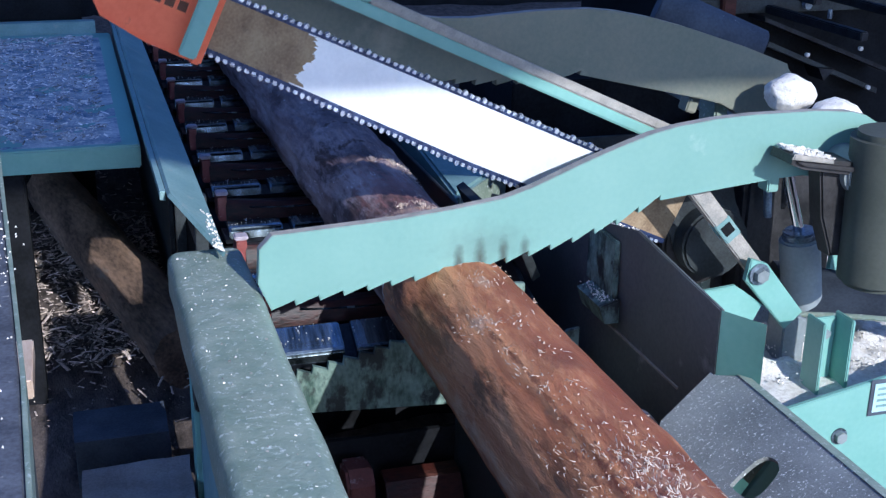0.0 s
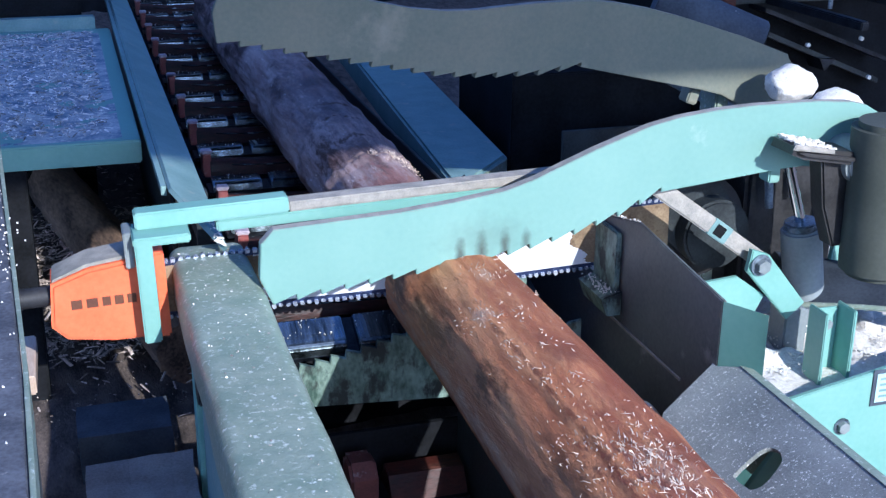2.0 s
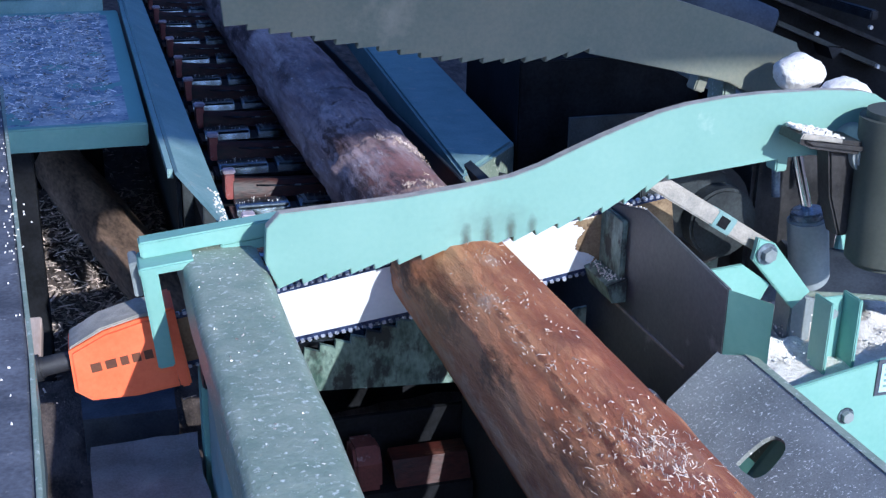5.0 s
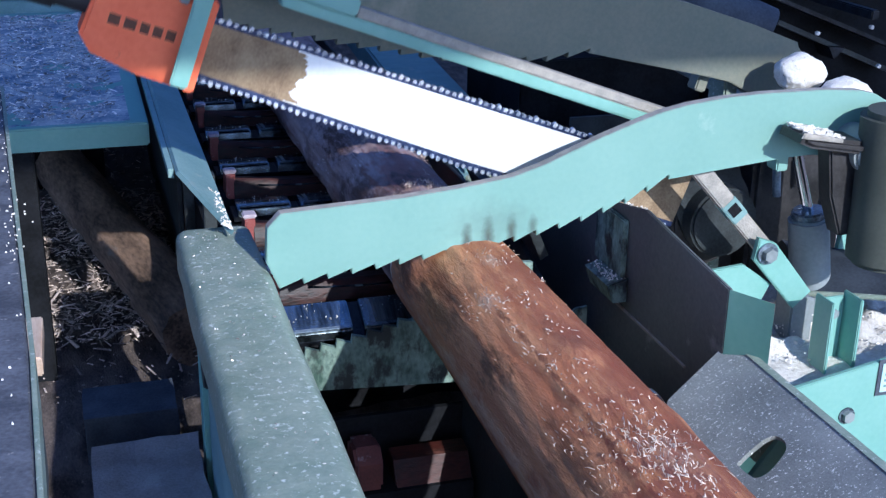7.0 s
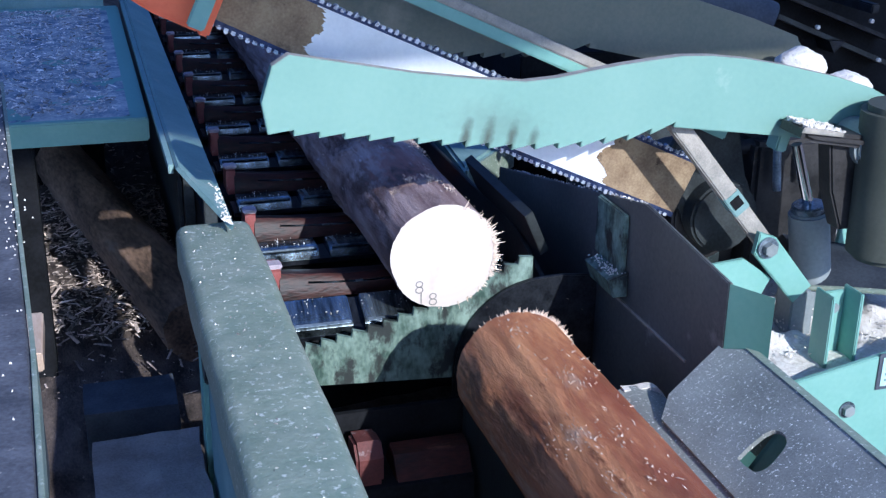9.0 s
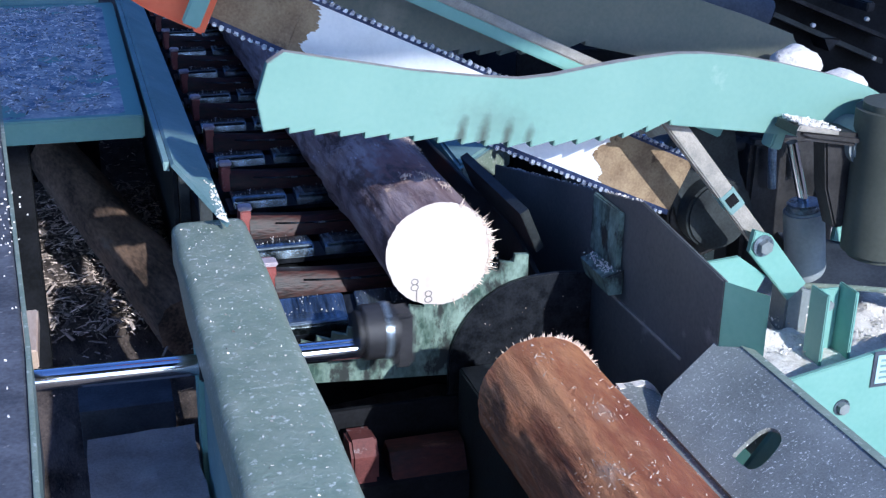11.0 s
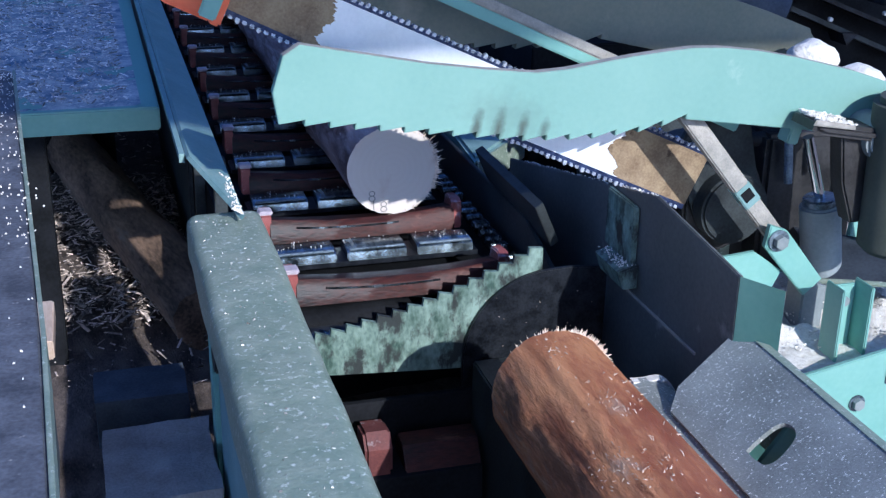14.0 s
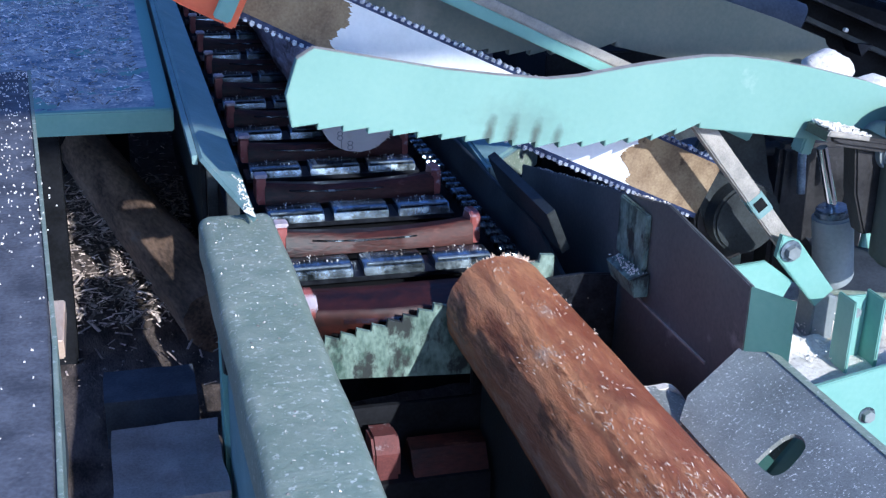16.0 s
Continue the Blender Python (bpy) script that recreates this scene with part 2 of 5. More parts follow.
def end_grain(name):
    """A sawn face: pale wood with faint rings round the pith."""
    m = bpy.data.materials.new(name)
    m.use_nodes = True
    n, l = m.node_tree.nodes, m.node_tree.links
    b = n["Principled BSDF"]
    co = n.new("ShaderNodeTexCoord")
    mp = n.new("ShaderNodeMapping")
    mp.inputs["Scale"].default_value = (1, 0, 1)
    l.new(co.outputs["Object"], mp.inputs[0])
    w = n.new("ShaderNodeTexWave")
    w.wave_type, w.rings_direction = "RINGS", "Y"
    w.inputs["Scale"].default_value, w.inputs["Distortion"].default_value, w.inputs["Detail"].default_value = 22, 2.2, 4
    l.new(mp.outputs[0], w.inputs["Vector"])
    k = n.new("ShaderNodeTexNoise")
    k.inputs["Scale"].default_value, k.inputs["Detail"].default_value = 16, 6
    l.new(co.outputs["Object"], k.inputs["Vector"])
    r = n.new("ShaderNodeValToRGB")
    r.color_ramp.elements[0].color, r.color_ramp.elements[1].color = (0.668, 0.585, 0.52, 1), (0.68, 0.60, 0.535, 1)
    l.new(w.outputs[0], r.inputs[0])
    x = n.new("ShaderNodeMixRGB")
    r2 = n.new("ShaderNodeValToRGB")
    r2.color_ramp.elements[0].position, r2.color_ramp.elements[1].position = 0.60, 0.95
    l.new(k.outputs[0], r2.inputs[0])
    l.new(r2.outputs[0], x.inputs[0])
    l.new(r.outputs[0], x.inputs[1])
    x.inputs[2].default_value = (0.52, 0.36, 0.29, 1)
    l.new(x.outputs[0], b.inputs["Base Color"])
    b.inputs["Roughness"].default_value = 0.85
    return m


def patches(m, spots, scale=75):
    """Patches with a broken edge at places on a thing: centre, half sizes, colour, amount."""
    n, l = m.node_tree.nodes, m.node_tree.links
    b = n["Principled BSDF"]
    co = n.new("ShaderNodeTexCoord")
    k = n.new("ShaderNodeTexNoise")
    k.inputs["Scale"].default_value, k.inputs["Detail"].default_value, k.inputs["Roughness"].default_value = scale, 8, 0.7
    sq = n.new("ShaderNodeMapping")
    sq.inputs["Scale"].default_value = (1, 0.3, 1)
    l.new(co.outputs["Object"], sq.inputs[0])
    l.new(sq.outputs[0], k.inputs["Vector"])
    src = b.inputs["Base Color"].links[0].from_socket
    for (x, y, z), (sx, sy, sz), colour, amount in spots:
        mp = n.new("ShaderNodeMapping")
        mp.inputs["Location"].default_value, mp.inputs["Scale"].default_value = (-x / sx, -y / sy, -z / sz), (1 / sx, 1 / sy, 1 / sz)
        l.new(co.outputs["Object"], mp.inputs[0])
        d = n.new("ShaderNodeVectorMath")
        d.operation = "LENGTH"
        l.new(mp.outputs[0], d.inputs[0])
        a = n.new("ShaderNodeMath")
        a.operation = "MULTIPLY_ADD"
        l.new(k.outputs[0], a.inputs[0])
        a.inputs[1].default_value = 4.2
        l.new(d.outputs["Value"], a.inputs[2])
        r = n.new("ShaderNodeMapRange")
        r.inputs[1].default_value, r.inputs[2].default_value, r.inputs[3].default_value, r.inputs[4].default_value = 2.35, 3.1, amount, 0.0
        l.new(a.outputs[0], r.inputs[0])
        x2 = n.new("ShaderNodeMixRGB")
        l.new(r.outputs[0], x2.inputs[0])
        l.new(src, x2.inputs[1])
        x2.inputs[2].default_value = (*colour, 1)
        src = x2.outputs[0]
    l.new(src, b.inputs["Base Color"])
    return m


WOOD_NEAR = wood_material("peeled_pine", (0.33, 0.105, 0.048), (0.51, 0.185, 0.082), (0.70, 0.315, 0.145), (0.80, 0.62, 0.47), 0.0, 0.67)
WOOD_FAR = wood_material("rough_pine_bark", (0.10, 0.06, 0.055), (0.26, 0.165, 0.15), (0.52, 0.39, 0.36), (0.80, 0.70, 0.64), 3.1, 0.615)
BARK_AND_SHADE, PALE_FIBRE, RUDDY = (0.055, 0.020, 0.009), (0.64, 0.40, 0.27), (0.34, 0.085, 0.045)
# Left-hand dark patches hold both dark bark and that side's painted shade.
patches(WOOD_NEAR, (
    ((0.03, -0.55, 0.11), (0.07, 0.60, 0.06), RUDDY, 0.55), ((-0.096, -0.56, 0.06), (0.03, 0.075, 0.04), BARK_AND_SHADE, 0.7), ((-0.10, -0.30, 0.045), (0.03, 0.14, 0.05), BARK_AND_SHADE, 0.5),
    ((-0.105, -0.10, 0.03), (0.03, 0.08, 0.05), BARK_AND_SHADE, 0.7), ((-0.09, -0.86, 0.07), (0.035, 0.12, 0.04), BARK_AND_SHADE, 0.5), ((-0.115, -0.50, -0.02), (0.015, 0.70, 0.035), PALE_FIBRE, 0.6),
    ((0.0, -0.95, 0.115), (0.05, 0.09, 0.03), PALE_FIBRE, 0.7), ((-0.053, -0.41, 0.10), (0.02, 0.03, 0.03), PALE_FIBRE, 0.7), ((-0.005, -0.27, 0.113), (0.015, 0.04, 0.03), PALE_FIBRE, 0.6),
    ((-0.05, -0.70, 0.10), (0.006, 0.35, 0.02), (0.16, 0.045, 0.02), 0.8), ((-0.02, -1.05, 0.11), (0.08, 0.2, 0.05), RUDDY, 0.8)))
# Bluish dark of the shaded far stretch, put into the bark colour.
SHADE_BLUE_BARK = (0.12, 0.10, 0.12)
patches(WOOD_FAR, (((0.0, 1.05, 0.10), (0.14, 0.60, 0.10), SHADE_BLUE_BARK, 0.6), ((-0.08, 0.62, 0.08), (0.04, 0.16, 0.05), BARK_AND_SHADE, 0.85), ((-0.02, 0.66, 0.11), (0.07, 0.018, 0.05), BARK_AND_SHADE, 0.85),
                   ((0.0, 0.85, 0.11), (0.08, 0.014, 0.05), BARK_AND_SHADE, 0.85), ((0.02, 0.99, 0.10), (0.08, 0.016, 0.05), BARK_AND_SHADE, 0.8), ((-0.09, 0.30, 0.06), (0.04, 0.14, 0.05), BARK_AND_SHADE, 0.8),
                   ((0.0, 0.50, 0.115), (0.10, 0.012, 0.04), PALE_FIBRE, 0.85), ((0.0, 0.15, 0.115), (0.09, 0.012, 0.04), PALE_FIBRE, 0.85), ((0.0, 0.30, 0.11), (0.11, 0.16, 0.06), (0.36, 0.16, 0.13), 0.7)))
END = end_grain("sawn_end_grain")


# ---- mesh helpers ----
def box(bm, x0, x1, y0, y1, z0, z1, bevel=0.0):
    vs = [bm.verts.new((x, y, z)) for x in (x0, x1) for y in (y0, y1) for z in (z0, z1)]
    fs = [bm.faces.new([vs[i] for i in q]) for q in ((0, 1, 3, 2), (4, 6, 7, 5), (0, 4, 5, 1), (2, 3, 7, 6), (0, 2, 6, 4), (1, 5, 7, 3))]
    if bevel:
        bmesh.ops.bevel(bm, geom=list({e for f in fs for e in f.edges}), offset=bevel, segments=2, affect="EDGES")
    return bm


def prism(bm, outline, a, b, axis="y", bevel=0.0):
    """An outline in the other two axes, in order, pulled from a to b along the axis."""
    def at(p, v):
        return {"y": (p[0], v, p[1]), "x": (v, p[0], p[1]), "z": (p[0], p[1], v)}[axis]
    lo, hi = [bm.verts.new(at(p, a)) for p in outline], [bm.verts.new(at(p, b)) for p in outline]
    n = len(outline)
    fs = [bm.faces.new(lo), bm.faces.new(hi[::-1])]
    rim = list(fs[0].edges) + list(fs[1].edges)
    fs += [bm.faces.new((lo[(i + 1) % n], lo[i], hi[i], hi[(i + 1) % n])) for i in range(n)]
    bmesh.ops.recalc_face_normals(bm, faces=fs)
    if bevel:
        bmesh.ops.bevel(bm, geom=rim, offset=bevel, segments=2, affect="EDGES")
    return bm


def rod(bm, a, b, r, r2=None, n=20, bevel=0.0):
    a, b = Vector(a), Vector(b)
    d = b - a
    m = Matrix.Translation((a + b) / 2) @ d.to_track_quat("Z", "Y").to_matrix().to_4x4()
    got = bmesh.ops.create_cone(bm, cap_ends=True, segments=n, radius1=r, radius2=r if r2 is None else r2, depth=d.length, matrix=m)
    if bevel:
        caps = [f for f in {f for v in got["verts"] for f in v.link_faces} if len(f.verts) == n]
        bmesh.ops.bevel(bm, geom=[e for f in caps for e in f.edges], offset=bevel, segments=2, affect="EDGES")
    return bm


def mesh(name, bm, mat, smooth=False):
    me = bpy.data.meshes.new(name)
    bmesh.ops.recalc_face_normals(bm, faces=bm.faces[:])
    bm.to_mesh(me)
    bm.free()
    for k in (mat if isinstance(mat, (list, tuple)) else [mat]):
        me.materials.append(k)
    if smooth:
        me.polygons.foreach_set("use_smooth", [True] * len(me.polygons))
        me.set_sharp_from_angle(angle=radians(38))
    return me


def part(name, bm, mat, parent, label="", smooth=True):
    ob = new(name, bm if isinstance(bm, bpy.types.Mesh) else mesh(name, bm, mat, smooth))
    ob.parent = parent
    if label:
        ob["label"] = label
    return ob


def thing(name, m, label, category, group="", kind=""):
    ob = new(name)
    ob.empty_display_size = 0.05
    ob.matrix_basis = m
    return tagged(ob, label, category, group, kind)


def solid(name, bm, mat, label, category, kind="", group="", smooth=True):
    return tagged(new(name, mesh(name, bm, mat, smooth)), label, category, group, kind)


def B():
    return bmesh.new()


def heap(bm, x0, x1, y0, y1, z, height, step=0.012, amp=0.01, seed=0.0, wall=True):
    """A loose lumpy sheet with a skirt, over a rectangle."""
    nx, ny = max(3, int((x1 - x0) / step)), max(3, int((y1 - y0) / step))
    g = {}
    for i in range(nx + 1):
        for j in range(ny + 1):
            u, v = i / nx, j / ny
            p = Vector((x0 + u * (x1 - x0), y0 + v * (y1 - y0), 0))
            edge = min(1, 6 * min(u, 1 - u, v, 1 - v))
            h = height(u, v) if callable(height) else height
            q = noise.fractal(Vector((p.x * 9 + seed, p.y * 9, seed)), 0.9, 2.1, 4) * amp + noise.noise(Vector((p.x * 70, p.y * 70, seed))) * amp * 0.35
            g[i, j] = bm.verts.new((p.x, p.y, z + max(-0.002, (h + q) * edge)))
    for i in range(nx):
        for j in range(ny):
            bm.faces.new((g[i, j], g[i + 1, j], g[i + 1, j + 1], g[i, j + 1]))
    return bm


def chips(bm, count, place, size=(0.004, 0.016), seed=1, up=0.3):
    """Flat slivers of wood, each a thin bent strip of its own, at places from place(rng)."""
    rng = random.Random(seed)
    for _ in range(count):
        p = Vector(place(rng))
        ln = size[0] + (size[1] - size[0]) * rng.random() ** 2.2
        w = rng.uniform(0.0005, 0.0012) + ln * rng.uniform(0.02, 0.12)
        yaw, tilt = rng.uniform(0, 6.28), rng.uniform(-up, up)
        d = Vector((math.cos(yaw) * math.cos(tilt), math.sin(yaw) * math.cos(tilt), math.sin(tilt))) * ln / 2
        s = Vector((-math.sin(yaw), math.cos(yaw), rng.uniform(-0.4, 0.4))) * w
        k = Vector((0, 0, 0.0012))
        vs = [bm.verts.new(q) for q in (p - d - s, p + d - s, p + d + s, p - d + s, p - d * 0.8 + k * 2, p + d * 0.8 + k * 2)]
        for f in ((0, 1, 5, 4), (2, 3, 4, 5), (0, 4, 3), (1, 2, 5), (3, 2, 1, 0)):
            bm.faces.new([vs[i] for i in f])
    return bm


# ---- the setting ----
def ground():
    bm = B()
    n = 90
    g = {}
    for i in range(n + 1):
        for j in range(n + 1):
            u, v = i / n * 2 - 1, j / n * 2 - 1
            x, y = -0.8 + 3 * u + 60 * u ** 7, 2.5 + 3.5 * v + 60 * v ** 7
            g[i, j] = bm.verts.new((x, y, noise.fractal(Vector((x * 2.2, y * 2.2, 0)), 0.8, 2.1, 5) * 0.05 + 0.45))
    for i in range(n):
        for j in range(n):
            bm.faces.new((g[i, j], g[i + 1, j], g[i + 1, j + 1], g[i, j + 1]))
    solid("ground", bm, GROUND, "earth strewn with bark and sawdust under the machine", "ground", "structure")

    # Pale chips crowd the sunlit patch and thin out over the shaded front.
    def spot(r):
        if r.random() < 0.6:
            return (r.uniform(-1.25, -0.42), r.uniform(0.93, 2.1), 0.47 + r.uniform(0, 0.04))
        return (r.uniform(-1.5, 0.2), r.uniform(0.6, 4.6), 0.46 + r.uniform(0, 0.04))
    solid("bark_litter", chips(B(), 11000, spot, (0.002, 0.050), 4, 0.5), LITTER, "pale splinters and bark strips lying on the earth", "wood chips", "stuff", smooth=False)


def added_walls():
    """Added: unseen shade wall behind the camera, dark backdrop far behind the machine."""
    # Lower edge set so its shadow line crosses the far arm and platform.
    bm = box(B(), -7, 7, -4.2, -4.0, 3.51, 8.5)
    solid("wall_front", bm, BLACK, "unseen high wall added to shade the upper far side", "wall", "structure", smooth=False)
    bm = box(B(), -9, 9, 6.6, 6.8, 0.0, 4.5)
    solid("wall_back", bm, BLACK, "dark backdrop wall added far behind the machine", "wall", "structure", smooth=False)


ground()
added_walls()

# ---- clamp arms ----
PIVOT = Vector((0.728, -0.10, 1.203))
FAR_PIVOT = Vector((0.688, 0.16, 1.263))


def arm_outline(bend=0.0, reach=0.0):
    """The arm as seen square on, round its pivot; bend moves the crook to the left, reach lengthens the hub end."""
    low = [(-0.344, 0.985), (-0.110, 1.011), (0.112 - bend * 0.5, 1.035), (0.230 - bend, 1.060), (0.331 - bend, 1.092), (0.418 - bend, 1.132)]
    teeth = []
    span = low[-1][0] - low[0][0]
    count = 17

    def curve(x):
        for (xa, za), (xb, zb) in zip(low, low[1:]):
            if x <= xb + 1e-6:
                return za + (zb - za) * (x - xa) / (xb - xa)
        return low[-1][1]

    for i in range(count):
        xa, xb = low[0][0] + span * i / count, low[0][0] + span * (i + 1) / count
        teeth += [(xa, curve(xa)), (xb - 0.002, curve(xb) + 0.011)]
    back = [(0.418 - bend, 1.134), (0.678, 1.160), (0.730, 1.162), (0.80, 1.150), (0.86, 1.165), (0.905, 1.215), (0.90, 1.255), (0.86, 1.278), (0.823 + reach, 1.287), (0.74, 1.293),
            (0.605 - bend, 1.293), (0.525 - bend, 1.289), (0.448 - bend, 1.280), (0.39 - bend, 1.268), (0.332 - bend, 1.249), (0.275 - bend, 1.229), (0.219 - bend, 1.207),
            (0.155 - bend, 1.181), (0.096 - bend, 1.163), (0.0, 1.150), (-0.111, 1.139), (-0.338, 1.128), (-0.362, 1.103), (-0.366, 1.037)]
    return [((x - 0.80) * 0.951, (z - 1.17) * 0.951) for x, z in teeth + back]


def clamp_arm(m, label, paint, bend=0.0, reach=0.0):
    arm = thing("clamp_arm", m, label, "clamp arm", "clamp arms")
    bm = prism(B(), arm_outline(bend, reach), -0.0115, 0.0115, "y", 0.0015)
    for f in bm.faces:
        f.normal_update()
        if f.normal.z > 0.6:
            f.material_index = 1
    part("toothed_plate", mesh("toothed_plate", bm, [paint, ARM_EDGE]), None, arm)
    part("hub", rod(B(), (0.02, -0.010, 0.03), (0.02, 0.06, 0.03), 0.055, n=28, bevel=0.006), GREY_PAINT, arm, "grey steel hub ring")
    part("cylinder_lug", box(B(), -0.125, -0.100, 0.012, 0.05, -0.045, 0.05, 0.003), paint, arm)
    return arm


near_arm = clamp_arm(Matrix.Translation(PIVOT), "mint green toothed steel clamp arm with a dusty top edge", TEAL_ARM)
far_arm = clamp_arm(pose(*FAR_PIVOT, 0, 18.0, 0), "raised dusty toothed clamp arm behind the saw, darkened for shade", ARM_SHADED_DUST, 0.03, 0.03)

# ---- saw ----
SAW = Vector((0.58, 0.07, 1.01))


def saw():
    s = thing("chainsaw", Matrix.Translation(SAW), "swinging chainsaw unit with a polished bar and orange nose cover", "chainsaw")
    half, left, right = 0.043, -1.12, -0.10
    BZ = 0.032
    # guide bar: stained at both ends and bright between
    def low(x):
        return BZ - half - 0.003 - 0.018 * min(1.0, max(0.0, (x + 1.12) / 0.55))

    def strip(x0, x1, name, mat, label):
        knees = [k for k in (-0.57,) if x0 < k < x1]
        foot = [(x, low(x)) for x in [x0] + knees + [x1]]
        part(name, prism(B(), foot + [(x1, BZ + half), (x0, BZ + half)], -0.004, 0.004, "y"), mat, s, label, smooth=False)
    strip(left, -0.945, "guide_bar_tip", BAR_RUST, "brown resin stained end of the bar")
    strip(-0.945, -0.27, "guide_bar", BAR_STEEL, "bright polished steel guide bar")
    strip(-0.27, right, "guide_bar_root", BAR_RUST, "brown stained root of the bar")
    # ragged edge of the stain, laid on the bar
    r = random.Random(3)
    for x, d in ((-0.945, 1), (-0.27, -1)):
        pts = [(x - 0.012 * d, low(x) + 0.002)]
        k = 60
        for i in range(k + 1):
            pts.append((x + d * max(0.0, 0.022 + 0.035 * noise.noise(Vector((i * 0.07, x * 50, 0))) + 0.008 * noise.noise(Vector((i * 0.5, x * 90, 3))) + r.uniform(-0.0015, 0.0015)), low(x) + 0.002 + (BZ + half - 0.004 - low(x)) * i / k))
        pts.append((x - 0.012 * d, BZ + half - 0.003))
        part("resin_stain", prism(B(), pts, -0.0052, -0.0041, "y"), BAR_RUST, s, smooth=False)
    # chain: drive strap and cutters along both edges
    bm = B()
    box(bm, left, right, -0.0035, 0.0035, BZ + half - 0.001, BZ + half + 0.009)
    under = [(x, low(x)) for x in (left, -0.57, right)]
    prism(bm, [(x, z - 0.011) for x, z in under] + [(x, z + 0.001) for x, z in under[::-1]], -0.0035, 0.0035, "y")
    part("chain_strap", bm, STRAP, s, "oily dark chain strap", smooth=False)
    bm = B()
    pitch = 0.0135
    for sgn in (1, -1):
        for i in range(int((right - left) / pitch)):
            x = left + i * pitch
            e = BZ + half + 0.010 if sgn > 0 else low(x) - 0.012
            h = 0.004 if i % 3 else 0.007
            prism(bm, [(x, e - 0.005 * sgn), (x + 0.007, e - 0.005 * sgn), (x + 0.0085, e + 0.3 * h * sgn), (x + 0.004, e + (h - 0.002) * sgn), (x, e + 0.2 * h * sgn)],
                  -0.0065 if i % 2 else -0.0045, 0.0045 if i % 2 else 0.0065, "y")
    ob = part("saw_chain", bm, CHAIN, s, "oily saw chain cutters, pale for their glints", smooth=False)
    tagged(ob, kind="stuff")
    # orange nose cover, bevelled, with a dark printed mark
    shape = [(-1.302, 0.080), (-1.310, 0.0), (-1.285, -0.026), (-1.204, -0.040), (-1.128, -0.042), (-1.125, 0.106), (-1.170, 0.109), (-1.235, 0.102)]
    nose = part("nose_cover", prism(B(), shape, -0.045, 0.045, "y", 0.006), ORANGE, s, "orange painted nose cover")
    part("cover_dust", prism(B(), [(-1.300, 0.082), (-1.236, 0.1035), (-1.170, 0.1105), (-1.128, 0.1075), (-1.128, 0.113), (-1.17, 0.117), (-1.24, 0.109), (-1.297, 0.087)], -0.038, 0.042, "y", 0.002), ARM_EDGE, nose, "grey dust lying on the cover")
    x = -1.272
    for w in (0.022, 0.023, 0.017, 0.018, 0.018):
        bm = B()
        box(bm, x, x + w * 0.85, -0.0466, -0.0452, 0.031, 0.048)
        x += w + 0.004
        part("printed_bar", bm, MARK, nose, "plain dark printed bar", smooth=False)
    part("cover_flange", box(B(), -1.127, -1.106, -0.047, 0.05, -0.044, 0.118, 0.004), ORANGE, nose)
    part("hose_nipple", rod(rod(B(), (-1.30, 0, 0.045), (-1.36, 0, 0.045), 0.018, bevel=0.003), (-1.355, 0, 0.045), (-1.41, 0, 0.045), 0.025, bevel=0.005), RUBBER, s, "black hose nipple")
    part("swing_hub", rod(B(), (0, -0.03, 0), (0, 0.10, 0), 0.075, n=32, bevel=0.006), DARK_STEEL, s)
    part("swing_arm", prism(B(), [(-0.16, 0.05), (-0.16, 0.176), (-0.04, 0.176), (0.06, 0.05), (0.05, -0.05), (-0.06, -0.05)], 0.012, 0.03, "y", 0.003), DARK_STEEL, s)
    return s


def guard():
    """The beam over the bar, with its drop leg; it swings with the saw until it rests on the log."""
    s = thing("saw_guard", Matrix.Translation(SAW), "mint green guard beam with a drop leg over the saw bar", "guard")
    zt = 0.196

    def beam(x0, x1, y0, y1, z0, z1, name, mat=TEAL, label=""):
        part(name, box(B(), x0, x1, y0, y1, z0, z1, 0.003), mat, s, label)
    beam(-1.150, -0.88, -0.055, -0.015, zt - 0.030, zt, "guard_sleeve")
    beam(-1.010, -0.10, -0.050, -0.012, zt - 0.052, zt - 0.031, "guard_rail")
    beam(-0.88, -0.10, -0.050, -0.012, zt - 0.0305, zt - 0.012, "guard_bar", ARM_EDGE, "rusty flat bar on the guard")
    part("guard_leg", box(B(), -1.156, -1.126, -0.100, -0.088, -0.030, zt - 0.031, 0.003), TEAL, s)
    part("leg_cap", box(B(), -1.158, -1.06, -0.101, -0.014, zt - 0.046, zt - 0.030, 0.003), TEAL, s)
    part("leg_return", box(B(), -1.172, -1.157, -0.062, 0.0, 0.10, zt - 0.031, 0.002), GREY_PAINT, s)
    return s


saw_unit = saw()
guard_beam = guard()

